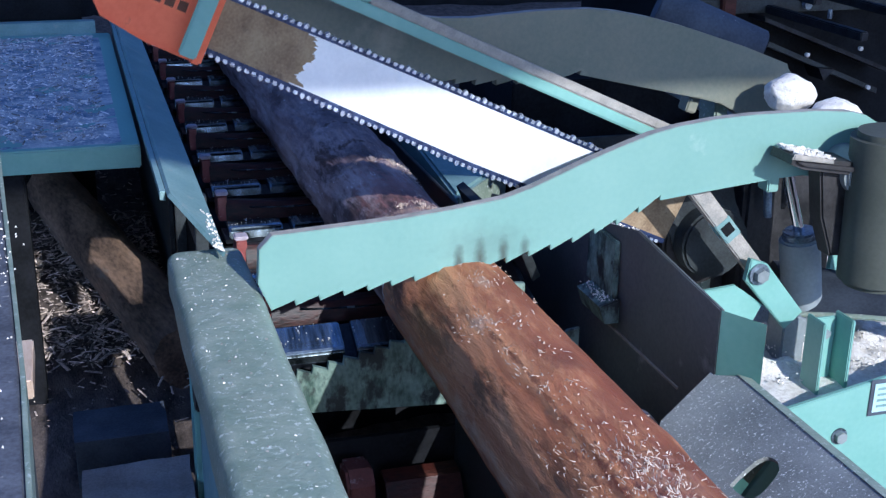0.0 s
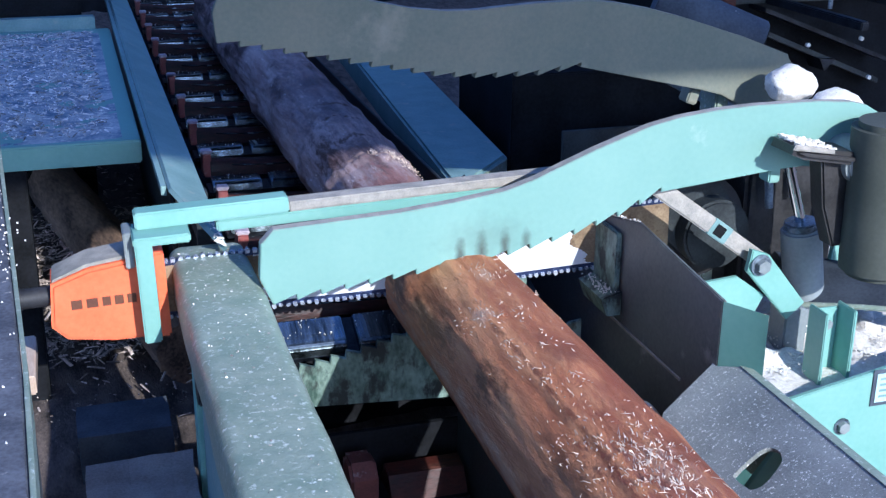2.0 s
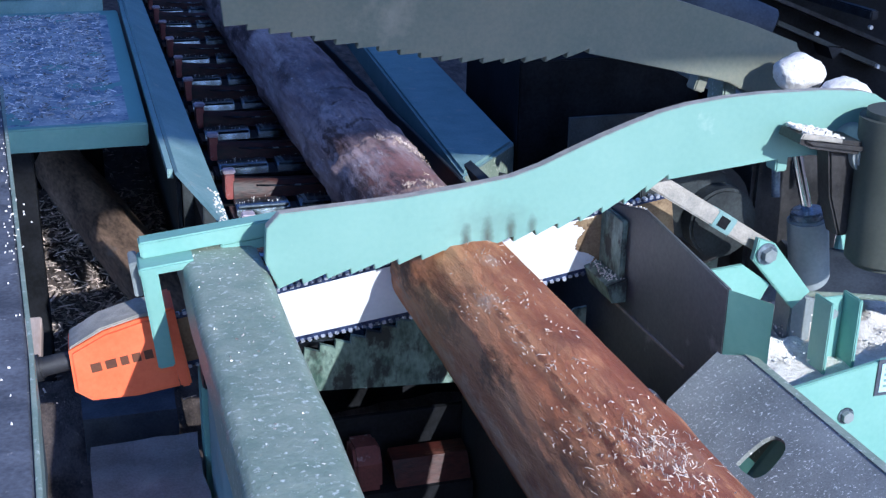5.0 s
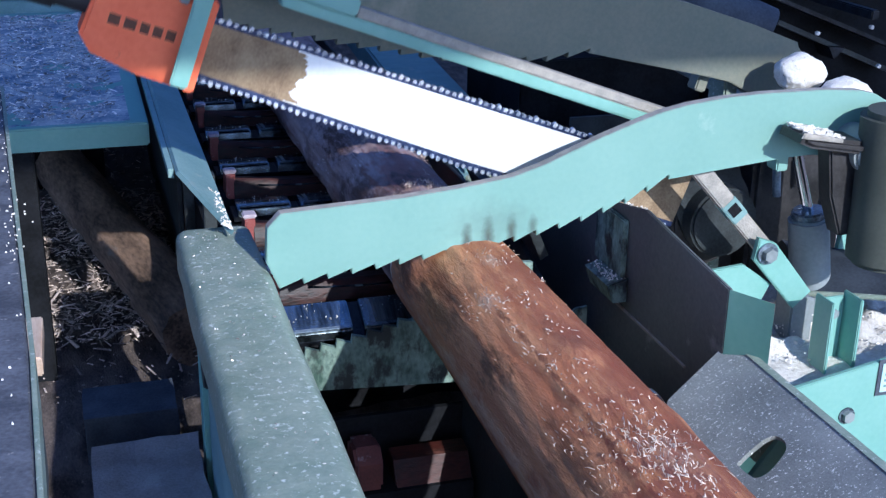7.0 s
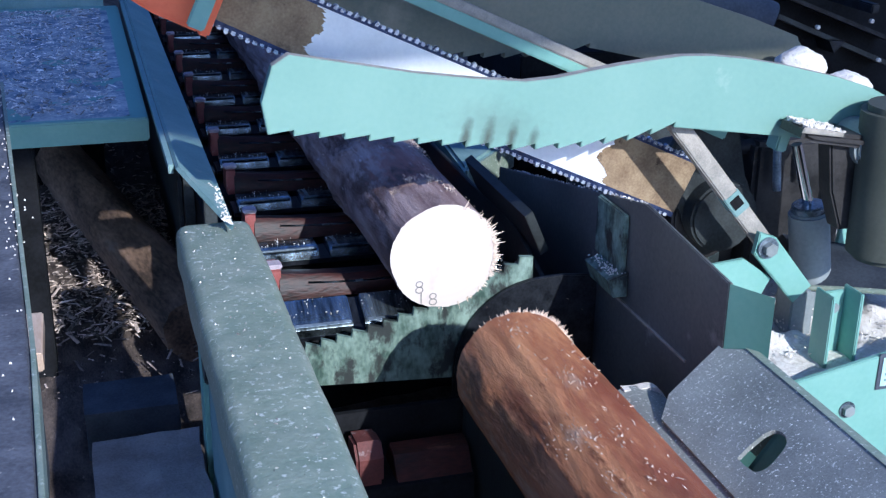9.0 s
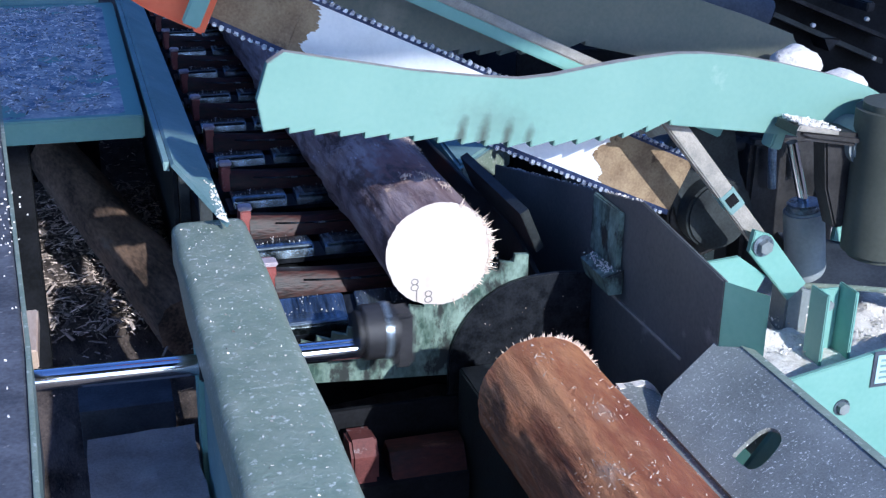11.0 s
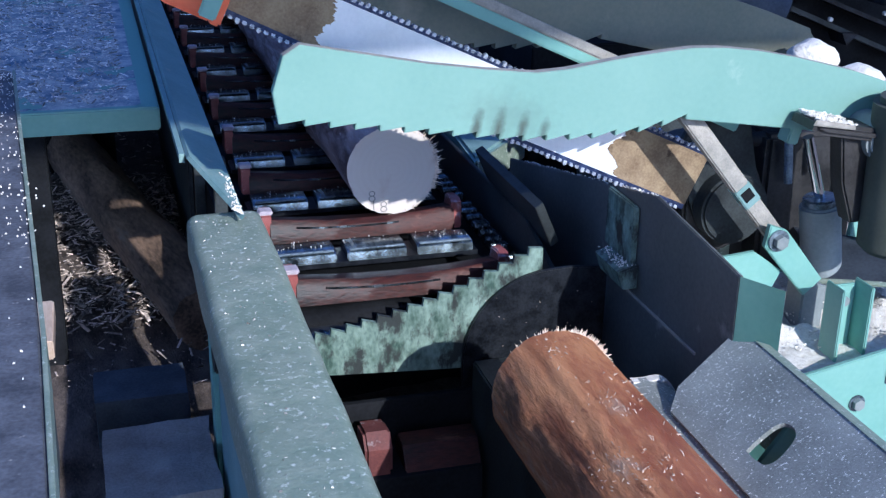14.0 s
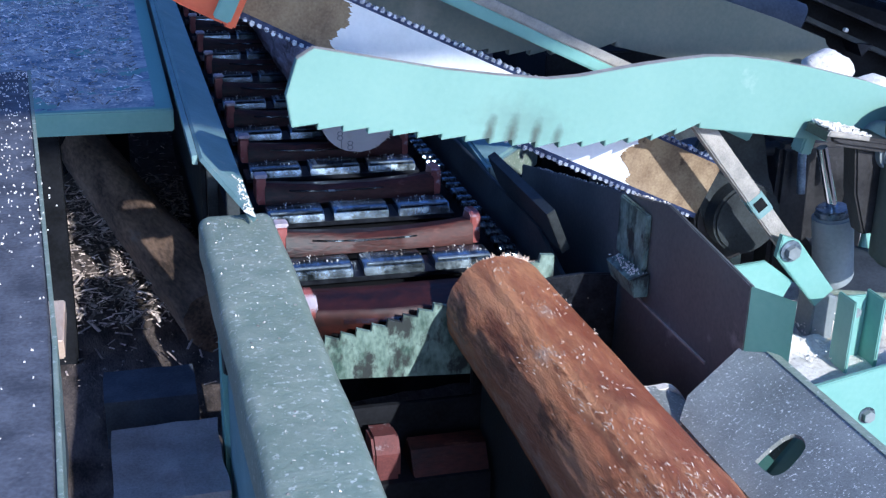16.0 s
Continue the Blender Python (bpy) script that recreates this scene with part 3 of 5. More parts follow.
# ---- logs ----
def log(name, length, r0, r1, mat, label, seed, splinters):
    """A log along y, its near or far sawn end at the origin; negative length runs toward the camera."""
    ob = thing(name, pose(0, 0, 0), label, "log", "logs")
    n, rows = 150, 170
    rng = random.Random(seed)
    bm = B()
    rings = []
    knots = [(rng.uniform(0.08, 1.0), rng.uniform(0, 6.28), rng.uniform(0.003, 0.008)) for _ in range(9)]
    for j in range(rows + 1):
        v = (j / rows) ** 1.3
        y = length * v
        ring = []
        for i in range(n):
            a = 2 * math.pi * i / n
            r = r0 + (r1 - r0) * v
            r *= 1 + 0.035 * noise.noise(Vector((math.cos(a) * 1.3, math.sin(a) * 1.3, y * 1.5 + seed))) + 0.018 * noise.noise(Vector((math.cos(a) * 5, math.sin(a) * 5, y * 3 + seed)))
            r += 0.0016 * noise.noise(Vector((math.cos(a) * 16, math.sin(a) * 16, y * 14 + seed)))
            if length < 0:
                ridge = (a - 2.02 - 0.06 * math.sin(y * 9.0) - 0.03 * math.sin(y * 31)) / 0.10
                r += 0.0030 * math.exp(-ridge * ridge) - 0.0016 * math.exp(-((ridge - 1.5) / 0.5) ** 2)
            if length > 0:
                # the bark is torn off near the sawn end, its ragged rim stands proud
                rim = 0.49 + 0.05 * math.sin(a * 2 + 1) + 0.05 * noise.noise(Vector((math.cos(a) * 3, math.sin(a) * 3, 7)))
                k = min(1.0, max(0.0, (y - rim) / 0.035))
                r += k * (0.004 + 0.007 * noise.fractal(Vector((math.cos(a) * 4, math.sin(a) * 4, y * 7 + seed)), 0.8, 2.1, 4)) + 0.006 * math.exp(-((y - rim - 0.02) / 0.014) ** 2)
            else:
                r -= 0.0025 * max(0.0, noise.noise(Vector((math.cos(a) * 4, math.sin(a) * 4, y * 2.2 + 9)))) + 0.0010 * abs(noise.noise(Vector((math.cos(a) * 22, math.sin(a) * 22, y * 4))))
            for kv, ka, kh in knots:
                d = ((y - length * kv) / 0.045) ** 2 + (math.sin((a - ka) / 2) * 2 / 0.35) ** 2
                r += kh * math.exp(-d)
            ring.append(bm.verts.new((r * math.cos(a), y, r * math.sin(a))))
        rings.append(ring)
    for p, q in zip(rings, rings[1:]):
        for i in range(n):
            bm.faces.new((p[i], p[(i + 1) % n], q[(i + 1) % n], q[i]))
    part("bark", bm, mat, ob)
    for k, ring in ((0, "sawn_end"), (-1, "other_end")):
        bm = B()
        me = ob.children[0].data
        base = 0 if k == 0 else rows * n
        y = me.vertices[base].co.y
        layers = []
        for s in (1.0, 0.75, 0.5, 0.25):
            layers.append([bm.verts.new((me.vertices[base + i].co.x * s, y, me.vertices[base + i].co.z * s)) for i in range(n)])
        mid = bm.verts.new((0, y, 0))
        for p, q in zip(layers, layers[1:]):
            for i in range(n):
                bm.faces.new((p[i], p[(i + 1) % n], q[(i + 1) % n], q[i]))
        for i in range(n):
            bm.faces.new((layers[-1][i], layers[-1][(i + 1) % n], mid))
        part(ring, bm, END, ob, "freshly sawn pale end grain", smooth=False)
    # torn fibres round the rim, most on one side
    bm = B()
    for _ in range(splinters):
        a = rng.gauss(0.65, 0.6) if length < 0 else rng.gauss(0.05, 0.5)
        r = r0 * rng.uniform(0.93, 1.0)
        p = Vector((r * math.cos(a), -0.002 * (1 if length > 0 else -1), r * math.sin(a)))
        out = Vector((math.cos(a), rng.uniform(-0.5, 0.5), math.sin(a))) * (rng.uniform(0.003, 0.011) if rng.random() < 0.8 else rng.uniform(0.008, 0.013 if length < 0 else 0.024))
        s = Vector((-math.sin(a), 0.4, math.cos(a))) * rng.uniform(0.0008, 0.0022)
        t = Vector((0, 0.0015, 0))
        vs = [bm.verts.new(q) for q in (p - s, p + s, p + t, p + out)]
        for f in ((0, 1, 3), (1, 2, 3), (2, 0, 3), (0, 2, 1)):
            bm.faces.new([vs[i] for i in f])
    clumps = [(rng.gauss(1.7, 0.45), length * rng.uniform(0.03, 0.6), rng.uniform(0.01, 0.035)) for _ in range(16)]
    for i in range(int(splinters * 0.7)):
        ca, cy, spread = clumps[i % 16]
        a, y = rng.gauss(ca, spread * 4), rng.gauss(cy, spread)
        if i % 7 == 0:
            a, y = rng.gauss(1.7, 0.6), length * rng.random()
        elif length < 0 and i % 2:
            a, y = rng.gauss(1.6, 0.3), rng.gauss(-0.95, 0.08)
        if abs(y) > abs(length) or y * length < 0:
            continue
        r = (r0 + (r1 - r0) * abs(y / length)) * 1.015
        p = Vector((r * math.cos(a), y, r * math.sin(a)))
        ln = rng.uniform(0.0015, 0.004) if i % 5 else rng.uniform(0.004, 0.009)
        d = Vector((rng.uniform(-0.5, 0.5), rng.uniform(-1, 1), rng.uniform(-0.1, 0.12))).normalized() * ln
        s = Vector((-math.sin(a), 0.3, math.cos(a))) * rng.uniform(0.0008, 0.002)
        nrm = Vector((math.cos(a), 0, math.sin(a))) * 0.002
        vs = [bm.verts.new(q) for q in (p - s - d, p + s - d, p + nrm, p + d + nrm)]
        for f in ((0, 1, 2), (1, 3, 2), (3, 0, 2), (0, 3, 1)):
            bm.faces.new([vs[i] for i in f])
    # shaggy bunches of torn fibre
    bunches = ([(1.62, -0.27, 0.02, 50), (1.75, -0.20, 0.03, 30), (2.06, -0.41, 0.02, 70), (1.9, -0.40, 0.03, 30), (2.04, -0.53, 0.015, 40), (2.09, -0.60, 0.015, 30), (1.88, -0.70, 0.03, 40),
                (2.3, -0.80, 0.03, 80), (2.3, -0.91, 0.03, 60), (1.9, -0.88, 0.05, 140), (1.78, -0.94, 0.04, 200), (1.6, -0.97, 0.05, 260), (1.4, -0.88, 0.05, 120), (1.3, -0.35, 0.08, 40)] if length < 0
               else [(1.9, 0.49, 0.012, 40), (1.6, 0.50, 0.012, 50), (1.25, 0.50, 0.02, 120), (1.0, 0.45, 0.04, 120), (1.8, 0.16, 0.012, 40), (1.45, 0.15, 0.015, 60), (1.2, 0.10, 0.02, 50), (2.2, 0.14, 0.012, 25)])
    for ca, cy, spread, count in bunches:
        for i in range(int(count * 0.4) if length < 0 else count):
            a, y = rng.gauss(ca, min(0.2, spread * 4.0)), rng.gauss(cy, spread)
            r = (r0 + (r1 - r0) * abs(y / length)) * 1.0
            lift = rng.uniform(0.0, 0.010)
            p = Vector(((r + lift * 0.4) * math.cos(a), y, (r + lift * 0.4) * math.sin(a)))
            tang = Vector((-math.sin(a), 0, math.cos(a)))
            nrm = Vector((math.cos(a), 0, math.sin(a)))
            ln = rng.uniform(0.003, 0.010) * (1.0 if i % 6 else 1.8)
            d = (tang * rng.gauss(0, 0.6) + Vector((0, rng.choice((-1, 1)), 0)) + nrm * rng.uniform(0, 0.5)).normalized() * ln
            w = tang.cross(d).normalized() * rng.uniform(0.0003, 0.0008) + tang * 0.0004
            mid = p + d * 0.5 + nrm * rng.uniform(0, 0.004)
            vs = [bm.verts.new(q) for q in (p - w, p + w, mid - w + nrm * 0.001, mid + w + nrm * 0.001, p + d)]
            for f in ((0, 1, 3, 2), (2, 3, 4)):
                bm.faces.new([vs[i] for i in f])
    tagged(part("torn_fibre", bm, PALE_WOOD, ob, "pale torn wood fibres", smooth=False), kind="stuff")
    return ob


cut_log = log("cut_log", -1.25, 0.1115, 0.117, WOOD_NEAR, "peeled ruddy pine log cut off by the saw", 5, 420)
STAMPS = ((-0.050, -0.060, True), (-0.046, -0.084, False), (-0.022, -0.088, True))


def stamp_marks(parent):
    """Stamped figures on the sawn face, each stroke a flat ring or bar."""
    def ring(bm, x, z, r):
        for i in range(14):
            a, b = 2 * math.pi * i / 14, 2 * math.pi * (i + 1) / 14
            q = [bm.verts.new((x + k * 1.15 * math.cos(v), -0.0011, z + k * math.sin(v))) for v in (a, b) for k in (r - 0.0022, r)]
            bm.faces.new((q[0], q[1], q[3], q[2]))
    for x, z, two in STAMPS:
        bm = B()
        if two:
            ring(bm, x, z + 0.0062, 0.0070)
            ring(bm, x, z - 0.0062, 0.0075)
        else:
            box(bm, x - 0.0012, x + 0.0012, -0.0012, -0.0004, z - 0.011, z + 0.011)
        part("stamp_mark", bm, STAMP, parent, "small grey stamped figure", smooth=False)


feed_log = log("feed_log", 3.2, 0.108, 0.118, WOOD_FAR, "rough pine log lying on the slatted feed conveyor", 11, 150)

stamp_marks(feed_log)

# ---- feed conveyor ----
NOSE_Y, NOSE_R, BELT_Z = 0.215, 0.055, 0.822


def on_belt(s):
    """The pose of a flight s metres along the belt from the start of the flat run."""
    if s >= 0:
        return pose(0, NOSE_Y + s, BELT_Z)
    a = -s / NOSE_R
    if a < math.pi:
        return pose(0, NOSE_Y - NOSE_R * math.sin(a), BELT_Z - NOSE_R + NOSE_R * math.cos(a), math.degrees(a))
    return pose(0, NOSE_Y + (a - math.pi) * NOSE_R, BELT_Z - 2 * NOSE_R, 180)


def chain_links(parent):
    for i, y in enumerate((-0.066, -0.022, 0.022, 0.066)):
        bm = B()
        for x in (0.185, 0.205):
            prism(bm, [(y - 0.021, 0.0), (y - 0.016, 0.018), (y + 0.016, 0.018), (y + 0.021, 0.0), (y + 0.016, -0.010), (y - 0.016, -0.010)], x, x + 0.006, "x")
        link_ob = part("chain_link", bm, PIT_STEEL, parent, smooth=False)
        part("link_pin", rod(B(), (0.176, y, 0.012), (0.214, y, 0.012), 0.0075, n=8), PAD_STEEL, link_ob, "worn bright pin end", smooth=False)


def slat(parent):
    """A tall hollow-topped flight: its top edge sags between the two upright ends."""
    bm = B()
    profile = [(-0.058, 0.0, 0.0), (-0.052, 0.042, 0.8), (-0.040, 0.055, 1.0), (-0.020, 0.050, 1.0), (0.020, 0.040, 0.8), (0.048, 0.020, 0.3), (0.058, 0.0, 0.0)]
    rows = []
    for i in range(19):
        u = i / 18
        x = -0.30 + 0.435 * u
        sag = 0.014 * (1 - (2 * u - 1) ** 2)
        rows.append([bm.verts.new((x, y + 0.0015 * noise.noise(Vector((x * 30, y * 50, 1))), z - sag * w + 0.002 * w * noise.noise(Vector((x * 22, y * 30, 5))))) for y, z, w in profile])
    for p, q in zip(rows, rows[1:]):
        for j in range(len(profile)):
            k = (j + 1) % len(profile)
            bm.faces.new((p[j], p[k], q[k], q[j]))
    bm.faces.new(rows[0])
    bm.faces.new(rows[-1][::-1])
    f = part("conveyor_slat", bm, RUST_RED, parent, "rusty red steel slat with upright ends")
    for x in (-0.320, 0.130):
        part("end_plate", prism(B(), [(-0.050, 0.0), (-0.048, 0.064), (-0.030, 0.072), (0.010, 0.068), (0.036, 0.0)], x, x + 0.024, "x", 0.003), RED_PAINT, f, "chipped red upright end")
    # Tab added to carry that reflected sky.
    part("end_tab", box(B(), -0.324, -0.292, -0.046, -0.012, 0.066, 0.076, 0.003), SKY_SHEEN_TAB, f, "pale tab standing for sky reflected on the slat end")
    # Strip added along the slat where its edge shows a highlight line.
    bm = B()
    strip = [(-0.24 + 0.24 * i / 12, 0.0435 - 0.014 * (1 - (2 * ((0.06 + 0.24 * i / 12) / 0.435) - 1) ** 2)) for i in range(13)]
    prism(bm, strip + [(x, z - 0.0035) for x, z in strip[::-1]], -0.0565, -0.0535, "y")
    part("wear_strip", bm, PAD_STEEL, f, "thin steel strip for the slat's sunlit edge")
    chain_links(f)
    return f


def pad_row(parent):
    f = part("pad_carrier", box(B(), -0.32, 0.15, -0.046, 0.046, -0.012, -0.001), PIT_STEEL, parent, "dark carrier with three worn steel pads")
    for x0, x1 in ((-0.31, -0.175), (-0.150, -0.015), (0.010, 0.140)):
        part("pad", prism(B(), [(-0.044, -0.001), (-0.040, 0.016), (-0.030, 0.022), (0.030, 0.022), (0.040, 0.016), (0.044, -0.001)], x0, x1, "x", 0.002), PAD_STEEL, f)
        part("pad_lip", box(B(), x0 + 0.006, x1 - 0.004, -0.038, -0.030, 0.0205, 0.0245, 0.001), STEEL, f, "polished pad edge")
    tagged(part("sawdust", chips(B(), 60, lambda r: (r.choice((r.uniform(-0.31, -0.175), r.uniform(-0.15, -0.015), r.uniform(0.01, 0.14))), r.uniform(-0.012, 0.034), 0.0235), (0.001, 0.004), 5, 0.5), GREY_CHIP, f, "wet sawdust crumbs", smooth=False), kind="stuff")
    chain_links(f)
    return f


def feed_conveyor():
    f = thing("feed_conveyor", pose(0, 0, 0), "dark greasy feed conveyor with rusty red slats", "conveyor")
    part("side_wall", box(B(), -0.405, -0.395, 0.14, 4.5, 0.62, 0.85), BLACK, f, smooth=False)
    part("side_wall", prism(B(), [(0.16, 0.50), (0.16, 0.86), (0.34, 0.915), (4.5, 0.915), (4.5, 0.50)], 0.235, 0.245, "x", 0.002), DARK_STEEL, f)
    part("bed", box(B(), -0.393, 0.233, 0.34, 4.5, 0.775, 0.79), BLACK, f, smooth=False)
    part("nose_roller", rod(B(), (-0.36, NOSE_Y, BELT_Z - NOSE_R), (0.23, NOSE_Y, BELT_Z - NOSE_R), NOSE_R - 0.014, n=40), BLACK, f)
    part("belly_plate", box(B(), -0.393, 0.233, 0.46, 0.47, 0.2, 0.733), BLACK, f, smooth=False)
    part("guide_lip", prism(B(), [(0.205, 0.99), (0.222, 1.0), (0.262, 0.91), (0.245, 0.90)], 0.20, 0.62, "y", 0.002), DARK_STEEL, f, "scuffed bent lip")
    return f


PITCH = 0.352
conveyor = feed_conveyor()
first_slat, first_pads = slat(conveyor), pad_row(conveyor)
flights = []
for i in range(-4, 12):
    for kind, off in ((first_slat, 0.0), (first_pads, 0.205)):
        ob = kind if i == -4 else copy_thing(kind, pose(0, 0, 0))
        flights.append((ob, 0.120 + i * PITCH + off))


def cradle():
    c = thing("toothed_cradle", Matrix.Translation((-0.0112, 0.088, 0.0326)) @ Matrix.Diagonal((0.983, 1, 0.983, 1)), "greasy mint green toothed cradle plate under the log", "cradle plate")
    pts = [(-0.34, 0.70), (0.20, 0.665)]
    low = [(-0.34, 0.765), (-0.20, 0.788), (-0.09, 0.815), (0.0, 0.843), (0.07, 0.872), (0.16, 0.912), (0.20, 0.93)]
    top = []
    for i in range(17):
        for u, dz in ((i / 17, 0.016), ((i + 0.92) / 17, 0.0)):
            x = low[0][0] + (low[-1][0] - low[0][0]) * u
            for (xa, za), (xb, zb) in zip(low, low[1:]):
                if xa <= x <= xb:
                    top.append((x, za + (zb - za) * (x - xa) / (xb - xa) + dz))
                    break
    part("toothed_plate", prism(B(), [pts[1]] + top[::-1] + [pts[0]], 0.0, 0.012, "y", 0.001), TEAL_GREASY, c)
    part("wing", prism(B(), [(0.215, 0.66), (0.215, 0.80), (0.262, 0.812), (0.285, 0.800), (0.300, 0.812), (0.326, 0.815), (0.326, 0.66)], 0.001, 0.012, "y", 0.002), TEAL_GREASY, c)
    return c


cradle()


# A black plate added where a round shadow lies on the cradle.
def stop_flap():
    f = thing("stop_flap", pose(-0.006, 0.088, 0.014), "black disc standing in for the round shadow before the cradle", "flap")
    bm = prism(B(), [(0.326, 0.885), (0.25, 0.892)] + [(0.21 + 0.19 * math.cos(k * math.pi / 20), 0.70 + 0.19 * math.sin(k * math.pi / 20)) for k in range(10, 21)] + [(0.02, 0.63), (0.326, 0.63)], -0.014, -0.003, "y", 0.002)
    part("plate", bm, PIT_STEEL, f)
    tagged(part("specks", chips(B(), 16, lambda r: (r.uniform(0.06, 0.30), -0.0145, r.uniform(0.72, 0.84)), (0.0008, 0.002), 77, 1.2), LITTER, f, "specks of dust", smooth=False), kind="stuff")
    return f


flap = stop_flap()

# ---- chute and right-hand parts ----
def chute():
    c = thing("side_chute", pose(0, 0, 0), "dark scuffed folded steel chute wall", "chute")
    part("wall", prism(B(), [(0.72, 0.66), (0.72, 0.93), (-0.10, 1.108), (-0.415, 1.078), (-0.415, 0.62)], 0.330, 0.338, "x", 0.002), CHUTE, c)
    part("fold_rib", box(B(), 0.326, 0.3295, -0.30, 0.10, 0.878, 0.883), ARM_EDGE, c, smooth=False)
    bm = B()
    vs = [bm.verts.new(p) for p in ((0.331, -0.416, 0.70), (0.331, -0.416, 1.078), (0.377, -0.480, 1.074), (0.377, -0.480, 0.70))]
    bm.faces.new(vs)
    bmesh.ops.solidify(bm, geom=bm.faces[:], thickness=0.006)
    part("flap", bm, TEAL, c, "mint green folded flap", smooth=False)
    part("stop_plate", box(B(), 0.318, 0.3295, -0.035, 0.095, 0.945, 1.065, 0.003), TEAL_GREASY, c, "worn green stop plate")
    part("stop_lip", prism(B(), [(0.286, 0.938), (0.3285, 0.950), (0.3285, 0.90), (0.300, 0.90)], -0.050, 0.070, "y", 0.003), TEAL_GREASY, c, "worn lip of the stop plate")
    # Pale chips serve as dust and as the lip's painted bright edge.
    bm = chips(B(), 90, lambda r: (r.uniform(0.288, 0.325), r.uniform(-0.045, 0.065), 0.947), (0.002, 0.005), 61, 0.4)
    tagged(part("lip_sawdust", bm, DUST, c, "sawdust on the lip, pale for its sunlit edge", smooth=False), kind="stuff")
    bm = chips(B(), 130, lambda r: (lambda y: (r.uniform(0.329, 0.339), y, 1.108 - (y + 0.10) * 0.217 + 0.001))(r.uniform(-0.10, 0.62)), (0.002, 0.007), 62, 0.6)
    tagged(part("edge_sawdust", bm, GREY_CHIP, c, "damp sawdust along the top edge", smooth=False), kind="stuff")
    return c


chute()


def infeed_tube():
    t = thing("infeed_side_tube", pose(0, 0, 0), "rectangular steel tube with a mitred end along the conveyor", "steel tube")
    bm = prism(B(), [(0.250, 0.760), (0.477, 1.015), (0.745, 4.5), (0.518, 4.5)], 0.825, 0.920, "z", 0.008)
    part("tube", bm, TEAL_WORN, t)
    d = Vector((0.227, 0.255, 0)).normalized()
    a, n = Vector((0.250, 0.760, 0)), Vector((d.y, -d.x, 0))
    bm = B()
    for k in (0.001, 0.006):
        for u in (0.010, 0.330):
            for z in (0.834, 0.911):
                q = a + d * u + n * k
                bm.verts.new((q.x, q.y, z))
    bmesh.ops.convex_hull(bm, input=bm.verts[:])
    # Paler paint puts the light on the cap's face into its colour.
    part("end_cap", bm, TEAL_DUSTY, t, "welded end cap, paler for the light on it", smooth=False)


infeed_tube()


def cover_plate():
    """Sloping galvanised plate with a teardrop hole, folded along its upper edge."""
    c = thing("galvanised_guide", pose(0, 0, 0), "speckled galvanised guide plate with a teardrop hole", "guide plate")
    a, b = Vector((0.355, 0, 0.972)), Vector((0.186, 0, 0.890))
    d = (b - a)
    nrm = Vector((d.z, 0, -d.x)).normalized()
    if nrm.z < 0:
        nrm.negate()
    y0, y1 = -1.25, -0.392
    bm = B()
    hole = [(0.766, -0.660), (0.66, -0.653), (0.551, -0.648), (0.47, -0.645), (0.411, -0.646), (0.375, -0.651), (0.353, -0.661), (0.355, -0.673), (0.392, -0.687),
            (0.45, -0.695), (0.514, -0.701), (0.59, -0.707), (0.657, -0.710), (0.71, -0.709), (0.747, -0.704), (0.768, -0.682)]
    outer = [(0.0, y1), (0.0, y0), (1.0, y0), (1.0, y1 - 0.10), (0.8, y1 - 0.055)]
    def at(u, y, k):
        p = a + d * u + nrm * k
        return (p.x, y, p.z)
    for k in (0.0, -0.008):
        ov, hv = [bm.verts.new(at(u, y, k)) for u, y in outer], [bm.verts.new(at(u, y, k)) for u, y in hole]
        es = [bm.edges.new((q[i], q[(i + 1) % len(q)])) for q in (ov, hv) for i in range(len(q))]
        bmesh.ops.triangle_fill(bm, use_beauty=True, edges=es)
    bm.verts.ensure_lookup_table()
    n1, n2 = len(outer), len(hole)
    t = n1 + n2
    for base, n in ((0, n1), (n1, n2)):
        for i in range(n):
            j = (i + 1) % n
            q = [bm.verts[base + i], bm.verts[base + j], bm.verts[base + j + t], bm.verts[base + i + t]]
            bm.faces.new(q)
    part("sheet", bm, GALV, c, smooth=False)
    part("top_fold", prism(B(), [(0.353, 0.974), (0.368, 0.974), (0.368, 0.80), (0.360, 0.80), (0.360, 0.966)], y0, y1, "y", 0.002), TEAL_DUSTY, c)
    part("lower_skirt", prism(B(), [(0.200, 0.889), (0.208, 0.886), (0.208, 0.62), (0.200, 0.62)], y0, y1 - 0.105, "y"), GALV, c, smooth=False)
    bm = B()
    arc = [radians(v) for v in range(112, -51, -9)]
    ring = [(0.196 + 0.082 * math.cos(v), 0.800 + 0.082 * math.sin(v)) for v in arc] + [(0.196 + 0.073 * math.cos(v), 0.800 + 0.073 * math.sin(v)) for v in arc[::-1]]
    part("trough_pipe", prism(bm, ring, y0, -0.362, "y"), GALV, c, "worn bright pipe trough", smooth=False)
    # Pale arc painted in for the sunlit crescent of the rim.
    arc = [radians(v) for v in range(104, 15, -8)]
    ring = [(0.196 + (0.085 + 0.004 * math.sin(7 * v)) * math.cos(v), 0.800 + (0.085 + 0.004 * math.sin(7 * v)) * math.sin(v)) for v in arc] + [(0.196 + 0.074 * math.cos(v), 0.800 + 0.074 * math.sin(v)) for v in arc[::-1]]
    part("rim_sawdust", prism(B(), ring, -0.376, -0.358, "y"), DUST, c, "pale strip standing for the sunlit pipe rim", smooth=False)
    part("inner_gusset", prism(B(), [(0.215, 0.80), (0.335, 0.80), (0.335, 0.93), (0.31, 0.93)], -0.64, -0.63, "y", 0.001), TEAL, c, "mint green gusset seen through the hole")
